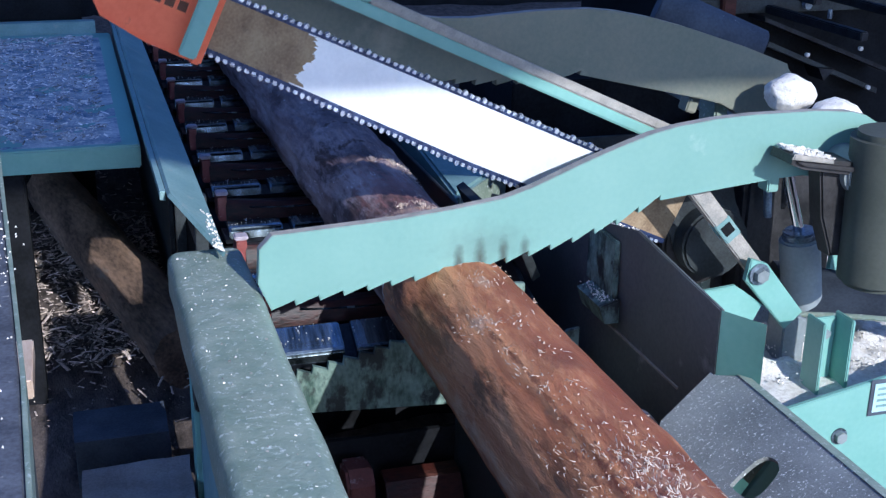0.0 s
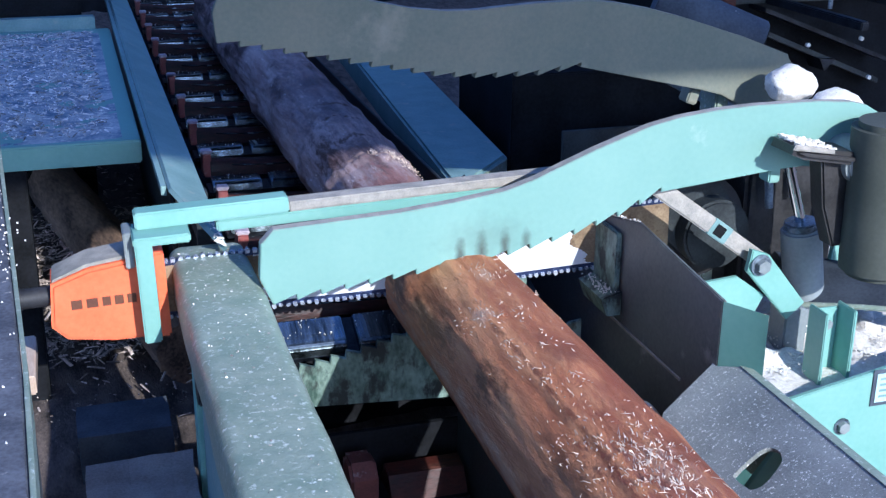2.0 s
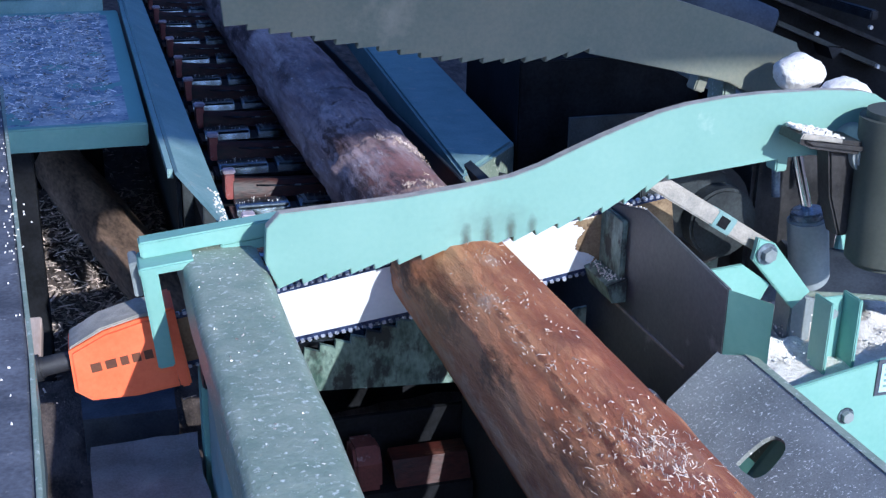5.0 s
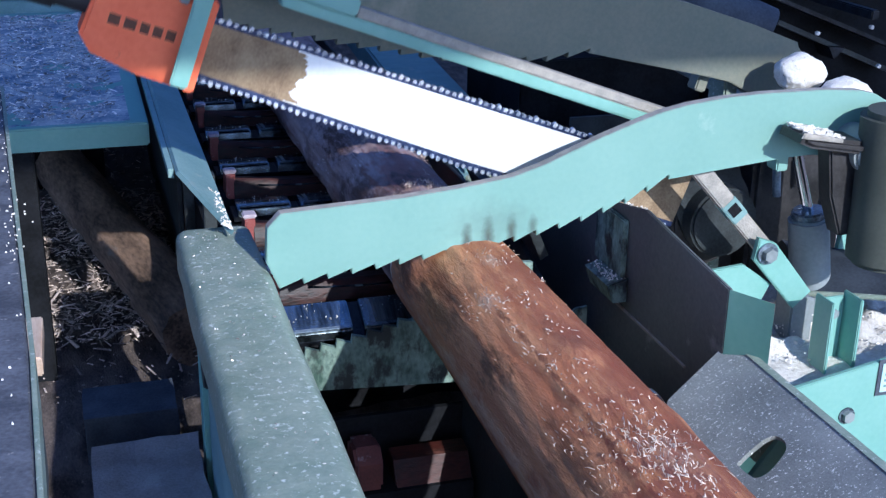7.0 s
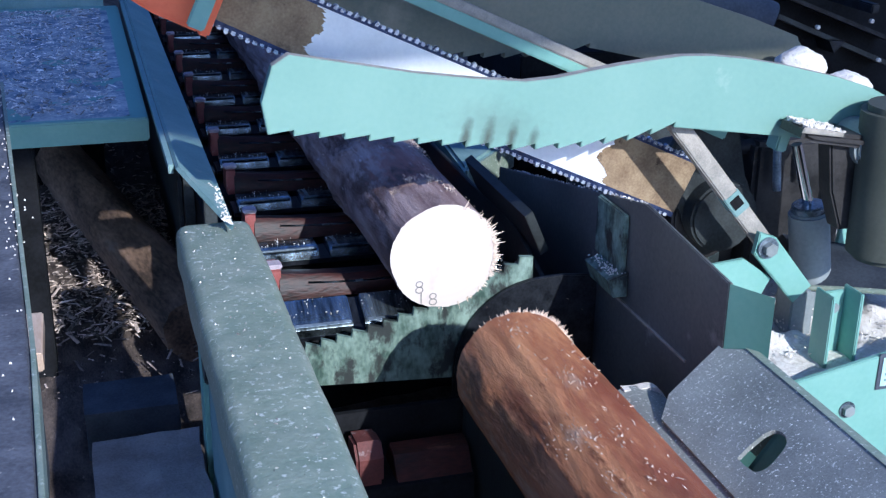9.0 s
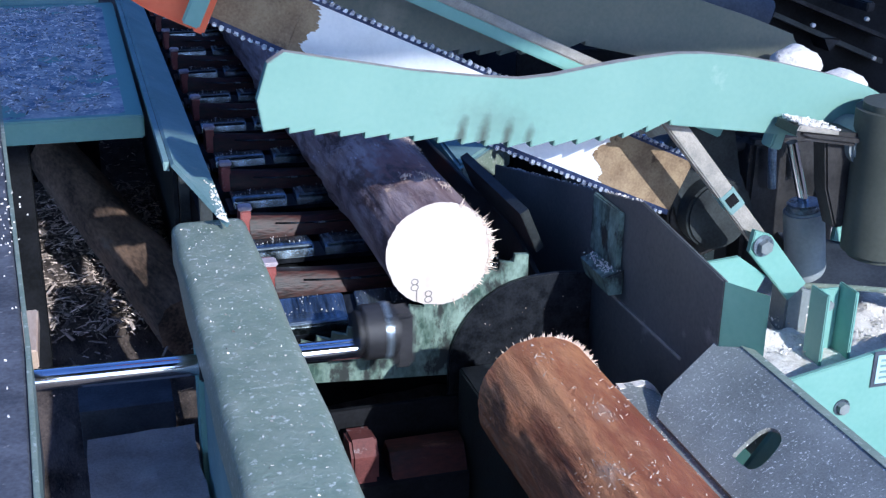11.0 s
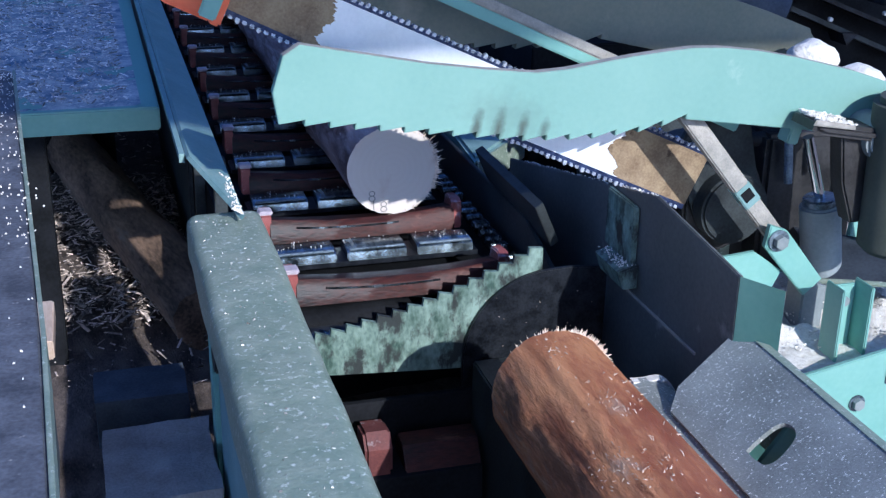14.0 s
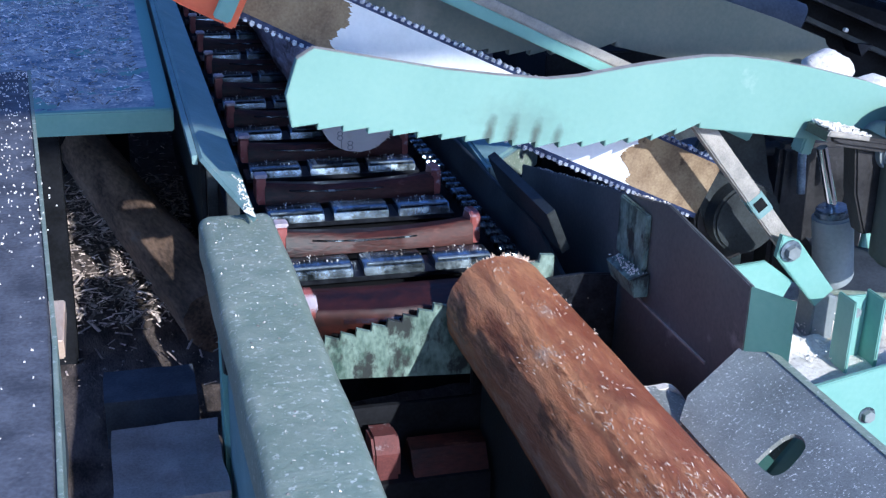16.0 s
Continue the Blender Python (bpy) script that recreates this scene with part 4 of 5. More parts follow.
    part("inner_block", box(B(), 0.225, 0.275, -0.74, -0.69, 0.80, 0.875, 0.003), DUST, c, "dust-caked block seen through the hole")


cover_plate()


def side_panel():
    p = thing("machine_cabinet", pose(0, 0, 0), "mint green machine cabinet side with bolts and a small label", "machine cabinet")
    part("side_panel", prism(B(), [(0.376, 0.780), (1.05, 0.905), (1.05, 0.30), (0.376, 0.30)], -0.312, -0.30, "y", 0.002), TEAL, p)
    for x, z in ((0.672, 0.741),):
        bolt = part("bolt", rod(B(), (x, -0.3125, z), (x, -0.324, z), 0.012, n=6), GREY_PAINT, p, "grey hexagon bolt", smooth=False)
        part("washer", rod(B(), (x, -0.3122, z), (x, -0.3145, z), 0.017, n=20), STEEL, bolt)
    part("latch", rod(rod(B(), (0.630, -0.313, 0.672), (0.652, -0.36, 0.640), 0.012, n=12), (0.645, -0.355, 0.645), (0.675, -0.365, 0.638), 0.017, n=12, bevel=0.004), RUBBER, p, "black rubber latch")
    lab = part("label_plate", box(B(), 0.727, 0.84, -0.3145, -0.3128, 0.775, 0.850, 0.0005), DARK_BLUE, p, "pale blue data label with a dark border", smooth=False)
    part("label_field", box(B(), 0.735, 0.832, -0.3158, -0.3147, 0.783, 0.842), LABEL, lab, smooth=False)
    bm = B()
    for z in (0.832, 0.820, 0.808, 0.796):
        box(bm, 0.742, 0.80, -0.3166, -0.3159, z - 0.003, z + 0.002)
    part("print_line", bm, TEAL_WORN, lab, smooth=False)


side_panel()


def tray():
    t = thing("sawdust_tray", pose(0, 0, 0), "mint green tray behind the side panel", "machine tray")
    part("floor", box(B(), 0.345, 1.4, -0.298, 0.75, 0.780, 0.79), TEAL_WORN, t, smooth=False)
    part("back_plate", box(B(), 0.53, 1.4, 0.75, 0.76, 0.30, 1.05), DARK_STEEL, t, smooth=False)
    bm = heap(B(), 0.36, 1.35, -0.295, 0.70, 0.79, lambda u, v: 0.030 + 0.02 * math.sin(7 * u + 2) * math.sin(5 * v), 0.014, 0.03, 2.0)
    solid("sawdust_heap", bm, DUST, "loose pale sawdust heaped on the machine tray", "sawdust", "stuff")
    solid("sawdust_chips", chips(B(), 1500, lambda r: (r.uniform(0.37, 1.2), r.uniform(-0.21, 0.5), r.uniform(0.806, 0.828)), (0.003, 0.012), 9, 0.5), DUST, "coarse pale shavings on the sawdust", "sawdust", "stuff", smooth=False)


tray()


LINK = Vector((0.605, -0.06, 1.0))


def link_bar():
    k = thing("link_bar", Matrix.Translation(LINK), "dusty steel link bar that swings with the saw", "linkage")
    part("upper_bar", box(B(), -0.36, -0.125, -0.015, 0.015, -0.017, 0.017, 0.003), ARM_EDGE, k)
    part("lower_bar", box(B(), -0.10, 0.015, -0.012, 0.012, -0.017, 0.017, 0.003), ARM_EDGE, k)
    part("fork_cheek", box(B(), -0.135, -0.085, -0.016, -0.008, -0.018, 0.018, 0.002), TEAL_WORN, k)
    part("fork_cheek", box(B(), -0.135, -0.085, 0.008, 0.016, -0.018, 0.018, 0.002), TEAL_WORN, k)
    # Thin black tab laid on the fork for the dark of its slot.
    part("slot_pin", box(B(), -0.124, -0.101, -0.018, -0.0165, -0.011, 0.011), BLACK, k, smooth=False)
    return k


link = link_bar()


def linkage():
    k = thing("lever_arm", pose(0, 0, 0), "mint green bolted lever beside the chute", "lever")
    pts = [(0.575, 1.030), (0.613, 1.016), (0.705, 0.905), (0.668, 0.872), (0.568, 0.985)]
    lever = part("lever", prism(B(), pts, -0.104, -0.088, "y", 0.002), TEAL, k)
    part("bolt", rod(B(), (0.594, -0.105, 0.998), (0.594, -0.122, 0.998), 0.014, n=6), GREY_PAINT, lever, "grey hexagon bolt", smooth=False)
    part("washer", rod(B(), (0.594, -0.1045, 0.998), (0.594, -0.109, 0.998), 0.022, n=20), STEEL, lever)
    part("pin", rod(B(), (0.605, -0.09, 1.0), (0.605, -0.04, 1.0), 0.010, n=16), STEEL, k)
    part("foot_plate", prism(B(), [(0.470, 0.965), (0.555, 0.972), (0.62, 0.925), (0.60, 0.885), (0.50, 0.915)], -0.09, -0.078, "y", 0.002), TEAL, k)
    part("lever_seat", prism(B(), [(0.668, 0.905), (0.72, 0.885), (0.72, 0.795), (0.668, 0.795)], -0.10, -0.04, "y", 0.003), GREY_PAINT, k)
    br = thing("angle_bracket", pose(0, 0, 0), "mint green channel bracket standing in the sawdust", "bracket")
    part("web", box(B(), 0.662, 0.715, -0.20, -0.192, 0.78, 0.935, 0.002), TEAL, br)
    part("flange", box(B(), 0.654, 0.661, -0.25, -0.192, 0.78, 0.945, 0.002), TEAL, br)
    part("flange", box(B(), 0.716, 0.723, -0.25, -0.192, 0.78, 0.945, 0.002), TEAL, br)
    part("bolt", rod(B(), (0.688, -0.201, 0.905), (0.688, -0.214, 0.905), 0.010, n=6), GREY_PAINT, br, smooth=False)
    cy = thing("hydraulic_cylinder", pose(0, 0, 0), "grey hydraulic cylinder under the clamp arm", "hydraulic cylinder")
    part("barrel", rod(B(), (0.785, 0.0, 0.80), (0.748, 0.0, 1.025), 0.042, n=28, bevel=0.005), GREY_PAINT, cy)
    part("gland", rod(B(), (0.749, 0.0, 1.022), (0.746, 0.0, 1.040), 0.035, n=28, bevel=0.003), STEEL, cy)
    part("piston_rod", rod(B(), (0.748, 0.0, 1.03), (0.700, 0.0, 1.17), 0.011, n=16), CHROME, cy)
    hose = thing("hydraulic_hose", pose(0, 0, 0), "black hydraulic hose beside the cylinder", "hose")
    bm = B()
    pts = [(0.872, 0.0, 1.03), (0.880, 0.0, 0.97), (0.895, 0.0, 0.92), (0.925, 0.02, 0.88)]
    for p, q in zip(pts, pts[1:]):
        rod(bm, p, q, 0.014, n=12)
    part("tube", bm, RUBBER, hose)
    part("fitting", rod(B(), (0.871, 0, 1.025), (0.868, 0, 1.055), 0.018, n=6), STEEL, hose)
    gus = thing("gusset_plate", pose(0, 0, 0), "mint green gusset beside the post", "gusset")
    part("plate", prism(B(), [(0.86, 0.79), (0.885, 1.08), (0.955, 1.08), (0.925, 0.79)], 0.06, 0.072, "y", 0.002), TEAL, gus)


linkage()


def apron():
    """A curved dusty sheet behind the bracket, rolled up at its front edge."""
    bm = B()
    rows = []
    for j in range(13):
        v = j / 12
        row = []
        for i in range(15):
            u = i / 14
            x = 0.735 + 0.26 * u + 0.05 * v
            y = -0.03 - 0.23 * u + 0.17 * v
            z = 0.895 + 0.03 * math.sin(v * 2.2) - 0.03 * (1 - u) ** 2 * (1 - v)
            row.append(bm.verts.new((x, y, z)))
        rows.append(row)
    for p, q in zip(rows, rows[1:]):
        for i in range(14):
            bm.faces.new((p[i], p[i + 1], q[i + 1], q[i]))
    bmesh.ops.solidify(bm, geom=bm.faces[:], thickness=0.006)
    a = thing("chute_apron", pose(0, 0, 0), "dusty blue grey curved sheet beside the bracket", "sheet")
    part("sheet", bm, DARK_BLUE, a)
    bm = B()
    for i in range(14):
        u, w = i / 14, (i + 1) / 14
        rod(bm, (0.735 + 0.26 * u, -0.03 - 0.23 * u, 0.897 - 0.03 * (1 - u) ** 2), (0.735 + 0.26 * w, -0.03 - 0.23 * w, 0.897 - 0.03 * (1 - w) ** 2), 0.006, n=8)
    part("rolled_edge", bm, TEAL_DUSTY, a, "pale dusty rolled edge")
    part("stay", box(B(), 0.80, 0.82, 0.0, 0.02, 0.78, 0.90), DARK_STEEL, a)


apron()


def pivot_post():
    p = thing("pivot_post", pose(0, 0, 0), "olive grey round post carrying the arm pivot", "post")
    part("bellows", rod(B(), (0.785, -0.205, 1.0), (0.775, -0.205, 1.30), 0.072, n=36, bevel=0.012), OLIVE, p)
    part("pivot_shaft", rod(B(), (0.735, -0.20, 1.215), (0.80, 0.95, 1.215), 0.04, n=28, bevel=0.006), GREY_PAINT, p)
    part("saddle", prism(B(), [(0.575, 1.247), (0.580, 1.262), (0.72, 1.240), (0.72, 1.215), (0.60, 1.236)], -0.205, -0.118, "y", 0.008), OILY, p, "dark grey saddle plate")
    part("saddle_web", prism(B(), [(0.655, 1.225), (0.72, 1.212), (0.72, 1.05), (0.70, 1.05), (0.67, 1.13)], -0.175, -0.13, "y", 0.004), OILY, p)
    part("saddle_rim", prism(B(), [(0.572, 1.258), (0.577, 1.268), (0.66, 1.252), (0.66, 1.244)], -0.2055, -0.20, "y", 0.002), ARM_EDGE, p)
    tagged(part("saddle_sawdust", chips(B(), 420, lambda r: (lambda u, v: (0.588 + 0.085 * u, -0.198 + 0.07 * v, 1.2625 - 0.0135 * u + 0.006 * r.random() * (1 - u)))(r.random() ** 1.6, r.random()), (0.003, 0.012), 83, 0.4), DUST, p, "pale sawdust on the saddle", smooth=False), kind="stuff")
    for x, y, z in ((0.725, 0.025, 1.312), (0.772, -0.065, 1.282)):
        bm = B()
        bmesh.ops.create_icosphere(bm, subdivisions=4, radius=1.0)
        for v in bm.verts:
            c = v.co.copy()
            q = 1 + 0.12 * noise.noise(c * 1.7 + Vector((y * 40, 0, 0))) + 0.05 * noise.noise(c * 5) + 0.03 * noise.noise(c * 19)
            v.co = Vector((x, y + 0.035, z)) + Vector((c.x * 0.052, c.y * 0.046, c.z * 0.038)) * q
        part("collar", bm, DUST, p, "pivot collar caked with pale sawdust")
    part("far_bracket", box(B(), 0.63, 0.66, 0.18, 0.25, 0.79, 1.30, 0.004), TEAL_DUSTY, p)


pivot_post()


def saw_motor():
    m = thing("hydraulic_motor", pose(0, 0, 0), "dark oily hydraulic motor behind the saw pivot", "motor")
    part("housing", rod(B(), (0.575, 0.115, 1.0), (0.575, 0.30, 1.0), 0.115, n=40, bevel=0.014), OILY, m)
    part("end_cover", rod(B(), (0.575, 0.085, 1.0), (0.575, 0.114, 1.0), 0.09, n=32, bevel=0.006), OILY, m)
    # Dark box added to fill the shaded space right of the motor.
    part("valve_block", box(B(), 0.70, 0.93, 0.14, 0.34, 0.78, 1.13, 0.01), OILY, m)
    part("relief_valve", rod(B(), (0.745, 0.12, 1.03), (0.735, 0.12, 1.12), 0.009, n=12), STEEL, m)
    part("relief_valve", rod(B(), (0.80, 0.12, 1.05), (0.795, 0.12, 1.11), 0.007, n=12), STEEL, m)
    part("pipe", rod(B(), (0.65, 0.20, 1.10), (0.78, 0.16, 1.13), 0.016, n=14), RUBBER, m)
    part("mount", box(B(), 0.50, 0.90, 0.20, 0.36, 0.78, 0.90, 0.006), OILY, m)


saw_motor()


def far_machinery():
    m = thing("engine_frame", pose(0, 0, 0), "black engine frame behind the pivot", "engine frame")
    part("housing", box(B(), 1.05, 2.4, 0.95, 1.9, 0.2, 1.62, 0.03), BLACK, m)
    part("cross_rail", box(B(), 0.95, 2.5, 0.88, 0.93, 1.33, 1.37, 0.004), DARK_STEEL, m)
    part("upright", box(B(), 1.02, 1.06, 0.86, 0.90, 0.8, 1.8, 0.004), RUST_RED, m)
    part("skirt", box(B(), 0.49, 1.04, 1.02, 1.05, 0.3, 1.14, 0.004), BLACK, m)
    part("cover", box(B(), 0.62, 1.04, 1.06, 1.9, 0.2, 1.13, 0.01), BLACK, m)
    for x, z in ((1.02, 1.42), (1.16, 1.33), (1.34, 1.36)):
        part("long_rail", box(B(), x, x + 0.022, 0.45, 2.4, z, z + 0.022, 0.003), PIT_STEEL, m)
    for x, y, z in ((1.17, 0.60, 1.37), (1.06, 0.75, 1.455), (1.36, 0.9, 1.40)):
        part("rail_stud", rod(B(), (x, y, z - 0.01), (x, y, z + 0.012), 0.006, n=10), STEEL, m, smooth=False)
    part("brace", prism(B(), [(1.15, 1.322), (1.56, 1.166), (1.56, 1.154), (1.15, 1.310)], 0.86, 0.949, "y", 0.002), PIT_STEEL, m, "black diagonal brace")
    part("brace", prism(B(), [(1.10, 1.285), (1.56, 1.100), (1.56, 1.085), (1.10, 1.270)], 0.89, 0.949, "y", 0.002), DARK_STEEL, m)
    part("gusset", prism(B(), [(1.343, 1.172), (1.395, 1.167), (1.363, 1.136)], 0.87, 0.949, "y"), PIT_STEEL, m, smooth=False)
    # Pale colour on these heads paints in the frame's small highlights.
    for x, z in ((1.294, 1.214), (1.464, 1.224), (1.505, 1.112)):
        part("frame_bolt", rod(B(), (x, 0.866, z), (x, 0.856, z), 0.006, n=10), DUST, m, "bolt head, pale for a highlight dot", smooth=False)
    part("rail_bolt", rod(B(), (1.28, 0.875, 1.35), (1.28, 0.86, 1.35), 0.012, n=8), STEEL, m, smooth=False)
    e = thing("exhaust_pipe", pose(0, 0, 0), "blue grey pipe behind the clamp arm", "pipe")
    part("pipe", rod(B(), (0.70, 0.62, 1.40), (0.93, 0.52, 1.30), 0.055, n=28, bevel=0.004), DARK_BLUE, e)
    # Closed pipe: a black disc paints in the dark of its hollow.
    part("mouth", rod(B(), (0.928, 0.521, 1.3009), (0.9325, 0.519, 1.2989), 0.047, n=28), BLACK, e, "black disc standing for the pipe's shaded hollow end", smooth=False)
    tagged(part("pipe_dust", chips(B(), 200, lambda r: (lambda u, v: (0.74 + 0.17 * u, 0.602 - 0.074 * u + 0.03 * v, 1.4375 - 0.074 * u - 0.012 * abs(v)))(r.random(), r.uniform(-1, 1)), (0.002, 0.009), 91, 0.4), GREY_CHIP, e, "damp dust on the pipe", smooth=False), kind="stuff")


far_machinery()

# ---- left-hand parts ----
def side_tube():
    t = thing("side_rail", pose(0, 0, 0), "dusty mint green box rail on a side panel", "rail")
    bm = B()
    x0, x1, z0, z1, rad = -0.514, -0.372, 0.962, 1.061, 0.022
    sec = []
    for cx, cz, a0 in ((x1 - rad, z1 - rad, 0), (x0 + rad, z1 - rad, 90), (x0 + rad, z0 + rad, 180), (x1 - rad, z0 + rad, 270)):
        sec += [(cx + rad * math.cos(radians(a0 + d)), cz + rad * math.sin(radians(a0 + d))) for d in (0, 18, 36, 54, 72, 90)]
    ring = []
    steps = [0.142, 0.138, 0.130] + [0.115 - 1.4 * i / 70 for i in range(71)]
    for j, y in enumerate(steps):
        k = (0.84, 0.95, 1.0)[min(j, 2)]
        row = []
        for x, z in sec:
            p = Vector((-0.443 + (x + 0.443) * k, y, 1.012 + (z - 1.012) * k))
            row.append(bm.verts.new(p + noise.noise_vector(p * 8) * 0.003))
        ring.append(row)
    bm.faces.new(ring[0])
    bm.faces.new(ring[-1][::-1])
    for a, c in zip(ring, ring[1:]):
        for i in range(len(sec)):
            bm.faces.new((a[i], a[(i + 1) % len(sec)], c[(i + 1) % len(sec)], c[i]))
    part("box_tube", bm, TEAL_DUSTY, t)
    part("panel", box(B(), -0.482, -0.468, -1.3, 0.0, 0.42, 0.968), TEAL_WORN, t, smooth=False)
    part("ram_bush", rod(B(), (-0.494, -0.05, 0.858), (-0.462, -0.05, 0.858), 0.034, n=24, bevel=0.003), DARK_STEEL, t)
    part("end_post", box(B(), -0.488, -0.452, 0.055, 0.115, 0.3, 0.968, 0.003), TEAL, t)
    part("inner_panel", box(B(), -0.410, -0.400, -1.3, 0.02, 0.30, 0.966), DARK_STEEL, t, smooth=False)
    # Crumbs added on the rail top for its scattered highlights.
    tagged(part("sawdust", chips(B(), 170, lambda r: (lambda y: (r.uniform(-0.498, -0.388), y, 1.0600))(0.11 - 1.05 * r.random() ** 1.5), (0.0008, 0.0050), 21, 0.25), GREY_CHIP, t, "pale crumbs standing for small highlights on the rail", smooth=False), kind="stuff")


side_tube()


def infeed_rail():
    r = thing("infeed_rail", pose(0, 0, 0), "mint green sloping side rail of the conveyor", "rail")
    bm = B()
    sec = [(-0.494, 1.117), (-0.488, 1.124), (-0.414, 1.080), (-0.420, 1.073)]
    ya = [0.30, 0.30, 0.05, 0.05]
    near = [bm.verts.new((x, y, z)) for (x, z), y in zip(sec, ya)]
    far = [bm.verts.new((x, 4.5, z)) for x, z in sec]
    bm.faces.new(near)
    bm.faces.new(far[::-1])
    for i in range(4):
        bm.faces.new((near[(i + 1) % 4], near[i], far[i], far[(i + 1) % 4]))
    part("flare_plate", bm, TEAL_WORN, r, smooth=False)
    part("stiffener", prism(B(), [(-0.506, 1.118), (-0.495, 1.118), (-0.495, 1.098), (-0.506, 1.100)], 0.33, 4.5, "y", 0.002), TEAL_WORN, r)
    part("web", box(B(), -0.430, -0.418, 1.20, 4.5, 0.42, 1.066), DARK_STEEL, r, smooth=False)
    bm = chips(B(), 150, lambda r: (lambda k, v: (-0.417 - 0.018 * k, 0.052 + 0.22 * v, 1.083 + 0.0115 * k))(r.random() ** 2, r.random() ** 3), (0.002, 0.007), 71, 0.5)
    tagged(part("sawdust", bm, DUST, r, "pale sawdust caught along the edge", smooth=False), kind="stuff")
    for y in (0.42, 0.95):
        part("stay", box(B(), -0.432, -0.406, y, y + 0.03, 0.70, 1.072, 0.002), DARK_STEEL, r)


infeed_rail()


def platform():
    p = thing("side_platform", pose(0, 0, 0), "mint green side platform covered in sawdust", "platform")
    part("deck", box(B(), -2.0, -0.515, 0.765, 2.25, 1.045, 1.10, 0.004), TEAL, p)
    part("leg", box(B(), -0.860, -0.775, 0.78, 0.86, 0.0, 1.045, 0.004), BLACK, p, "black square leg")
    part("back_rim", box(B(), -2.0, -0.56, 2.25, 2.30, 1.045, 1.14, 0.004), TEAL_WORN, p)
    bm = heap(B(), -1.5, -0.555, 0.79, 2.2, 1.1, 0.004, 0.016, 0.008, 6.0)
    # Blue in the sawdust's low tone paints in the platform's skylit shade.
    solid("platform_sawdust", bm, material("skylit_blue_sawdust", (0.12, 0.19, 0.27), (0.60, 0.60, 0.58), 0.95, 0, 16, 130, 1.0, (0.85, 0.81, 0.74), 0.57, 36), "grey sawdust spread on the platform, tinted with the shade's blue", "sawdust", "stuff")
    solid("platform_chips", chips(B(), 4600, lambda r: (r.uniform(-1.3, -0.58), 0.8 + 1.35 * r.random(), 1.108 + r.uniform(0, 0.004)), (0.002, 0.024), 31, 0.35), GREY_CHIP, "small shavings on the platform", "wood chips", "stuff", smooth=False)
    solid("black_crate", box(B(), -1.6, -0.60, 2.35, 3.0, 0.0, 1.42, 0.01), BLACK, "black box behind the platform", "box")


platform()


def ground_things():
    def lump(bm, jitter, seed):
        bmesh.ops.subdivide_edges(bm, edges=bm.edges[:], cuts=4, use_grid_fill=True)
        for v in bm.verts:
            v.co += noise.noise_vector(v.co * 14 + Vector((seed, 0, 0))) * jitter
        return bm
    solid("concrete_block", lump(box(B(), -0.700, -0.495, -0.12, 0.155, 0.43, 0.62), 0.008, 1), CONCRETE, "rough grey concrete block standing on the earth", "concrete block", smooth=False)
    # This block's dark blue carries the shade it lies in.
    solid("concrete_block", lump(box(B(), -0.715, -0.515, 0.40, 0.545, 0.43, 0.55), 0.005, 4), DARK_BLUE, "concrete block under the machine, its shade painted in dark blue", "concrete block", smooth=False)
    ob = thing("ground_log", pose(-0.625, 1.75, 0.53, 0, 0, 12), "old grey log lying on the earth under the platform", "log", "logs")
    bm = B()
    n, rows = 28, 34
    rings = []
    for j in range(rows + 1):
        y = -0.95 + 2.3 * j / rows
        ring = []
        for i in range(n):
            a = 2 * math.pi * i / n
            r = 0.088 * (1 + 0.16 * noise.noise(Vector((math.cos(a) * 1.5, math.sin(a) * 1.5, y * 2)))) + 0.008 * noise.noise(Vector((math.cos(a) * 7, math.sin(a) * 7, y * 8)))
            ring.append(bm.verts.new((r * math.cos(a), y, r * math.sin(a))))
        rings.append(ring)
    bm.faces.new(rings[0])
    bm.faces.new(rings[-1][::-1])
    for p, q in zip(rings, rings[1:]):
        for i in range(n):
            bm.faces.new((p[i], p[(i + 1) % n], q[(i + 1) % n], q[i]))
    part("bark", bm, OLD_BARK, ob)
    st = thing("timber_stack", pose(0, 0, 0), "pale timber offcuts stacked beside the leg", "timber")
    part("offcut", box(B(), -0.855, -0.775, 0.20, 0.40, 0.76, 0.80, 0.003), PALE_WOOD, st)
    part("offcut", box(B(), -0.850, -0.785, 0.02, 0.17, 0.56, 0.80, 0.003), DARK_BLUE, st)
    part("prop", box(B(), -0.84, -0.80, 0.22, 0.36, 0.0, 0.76, 0.003), BLACK, st)
    part("prop", box(B(), -0.835, -0.80, 0.05, 0.14, 0.0, 0.56, 0.003), BLACK, st)


ground_things()


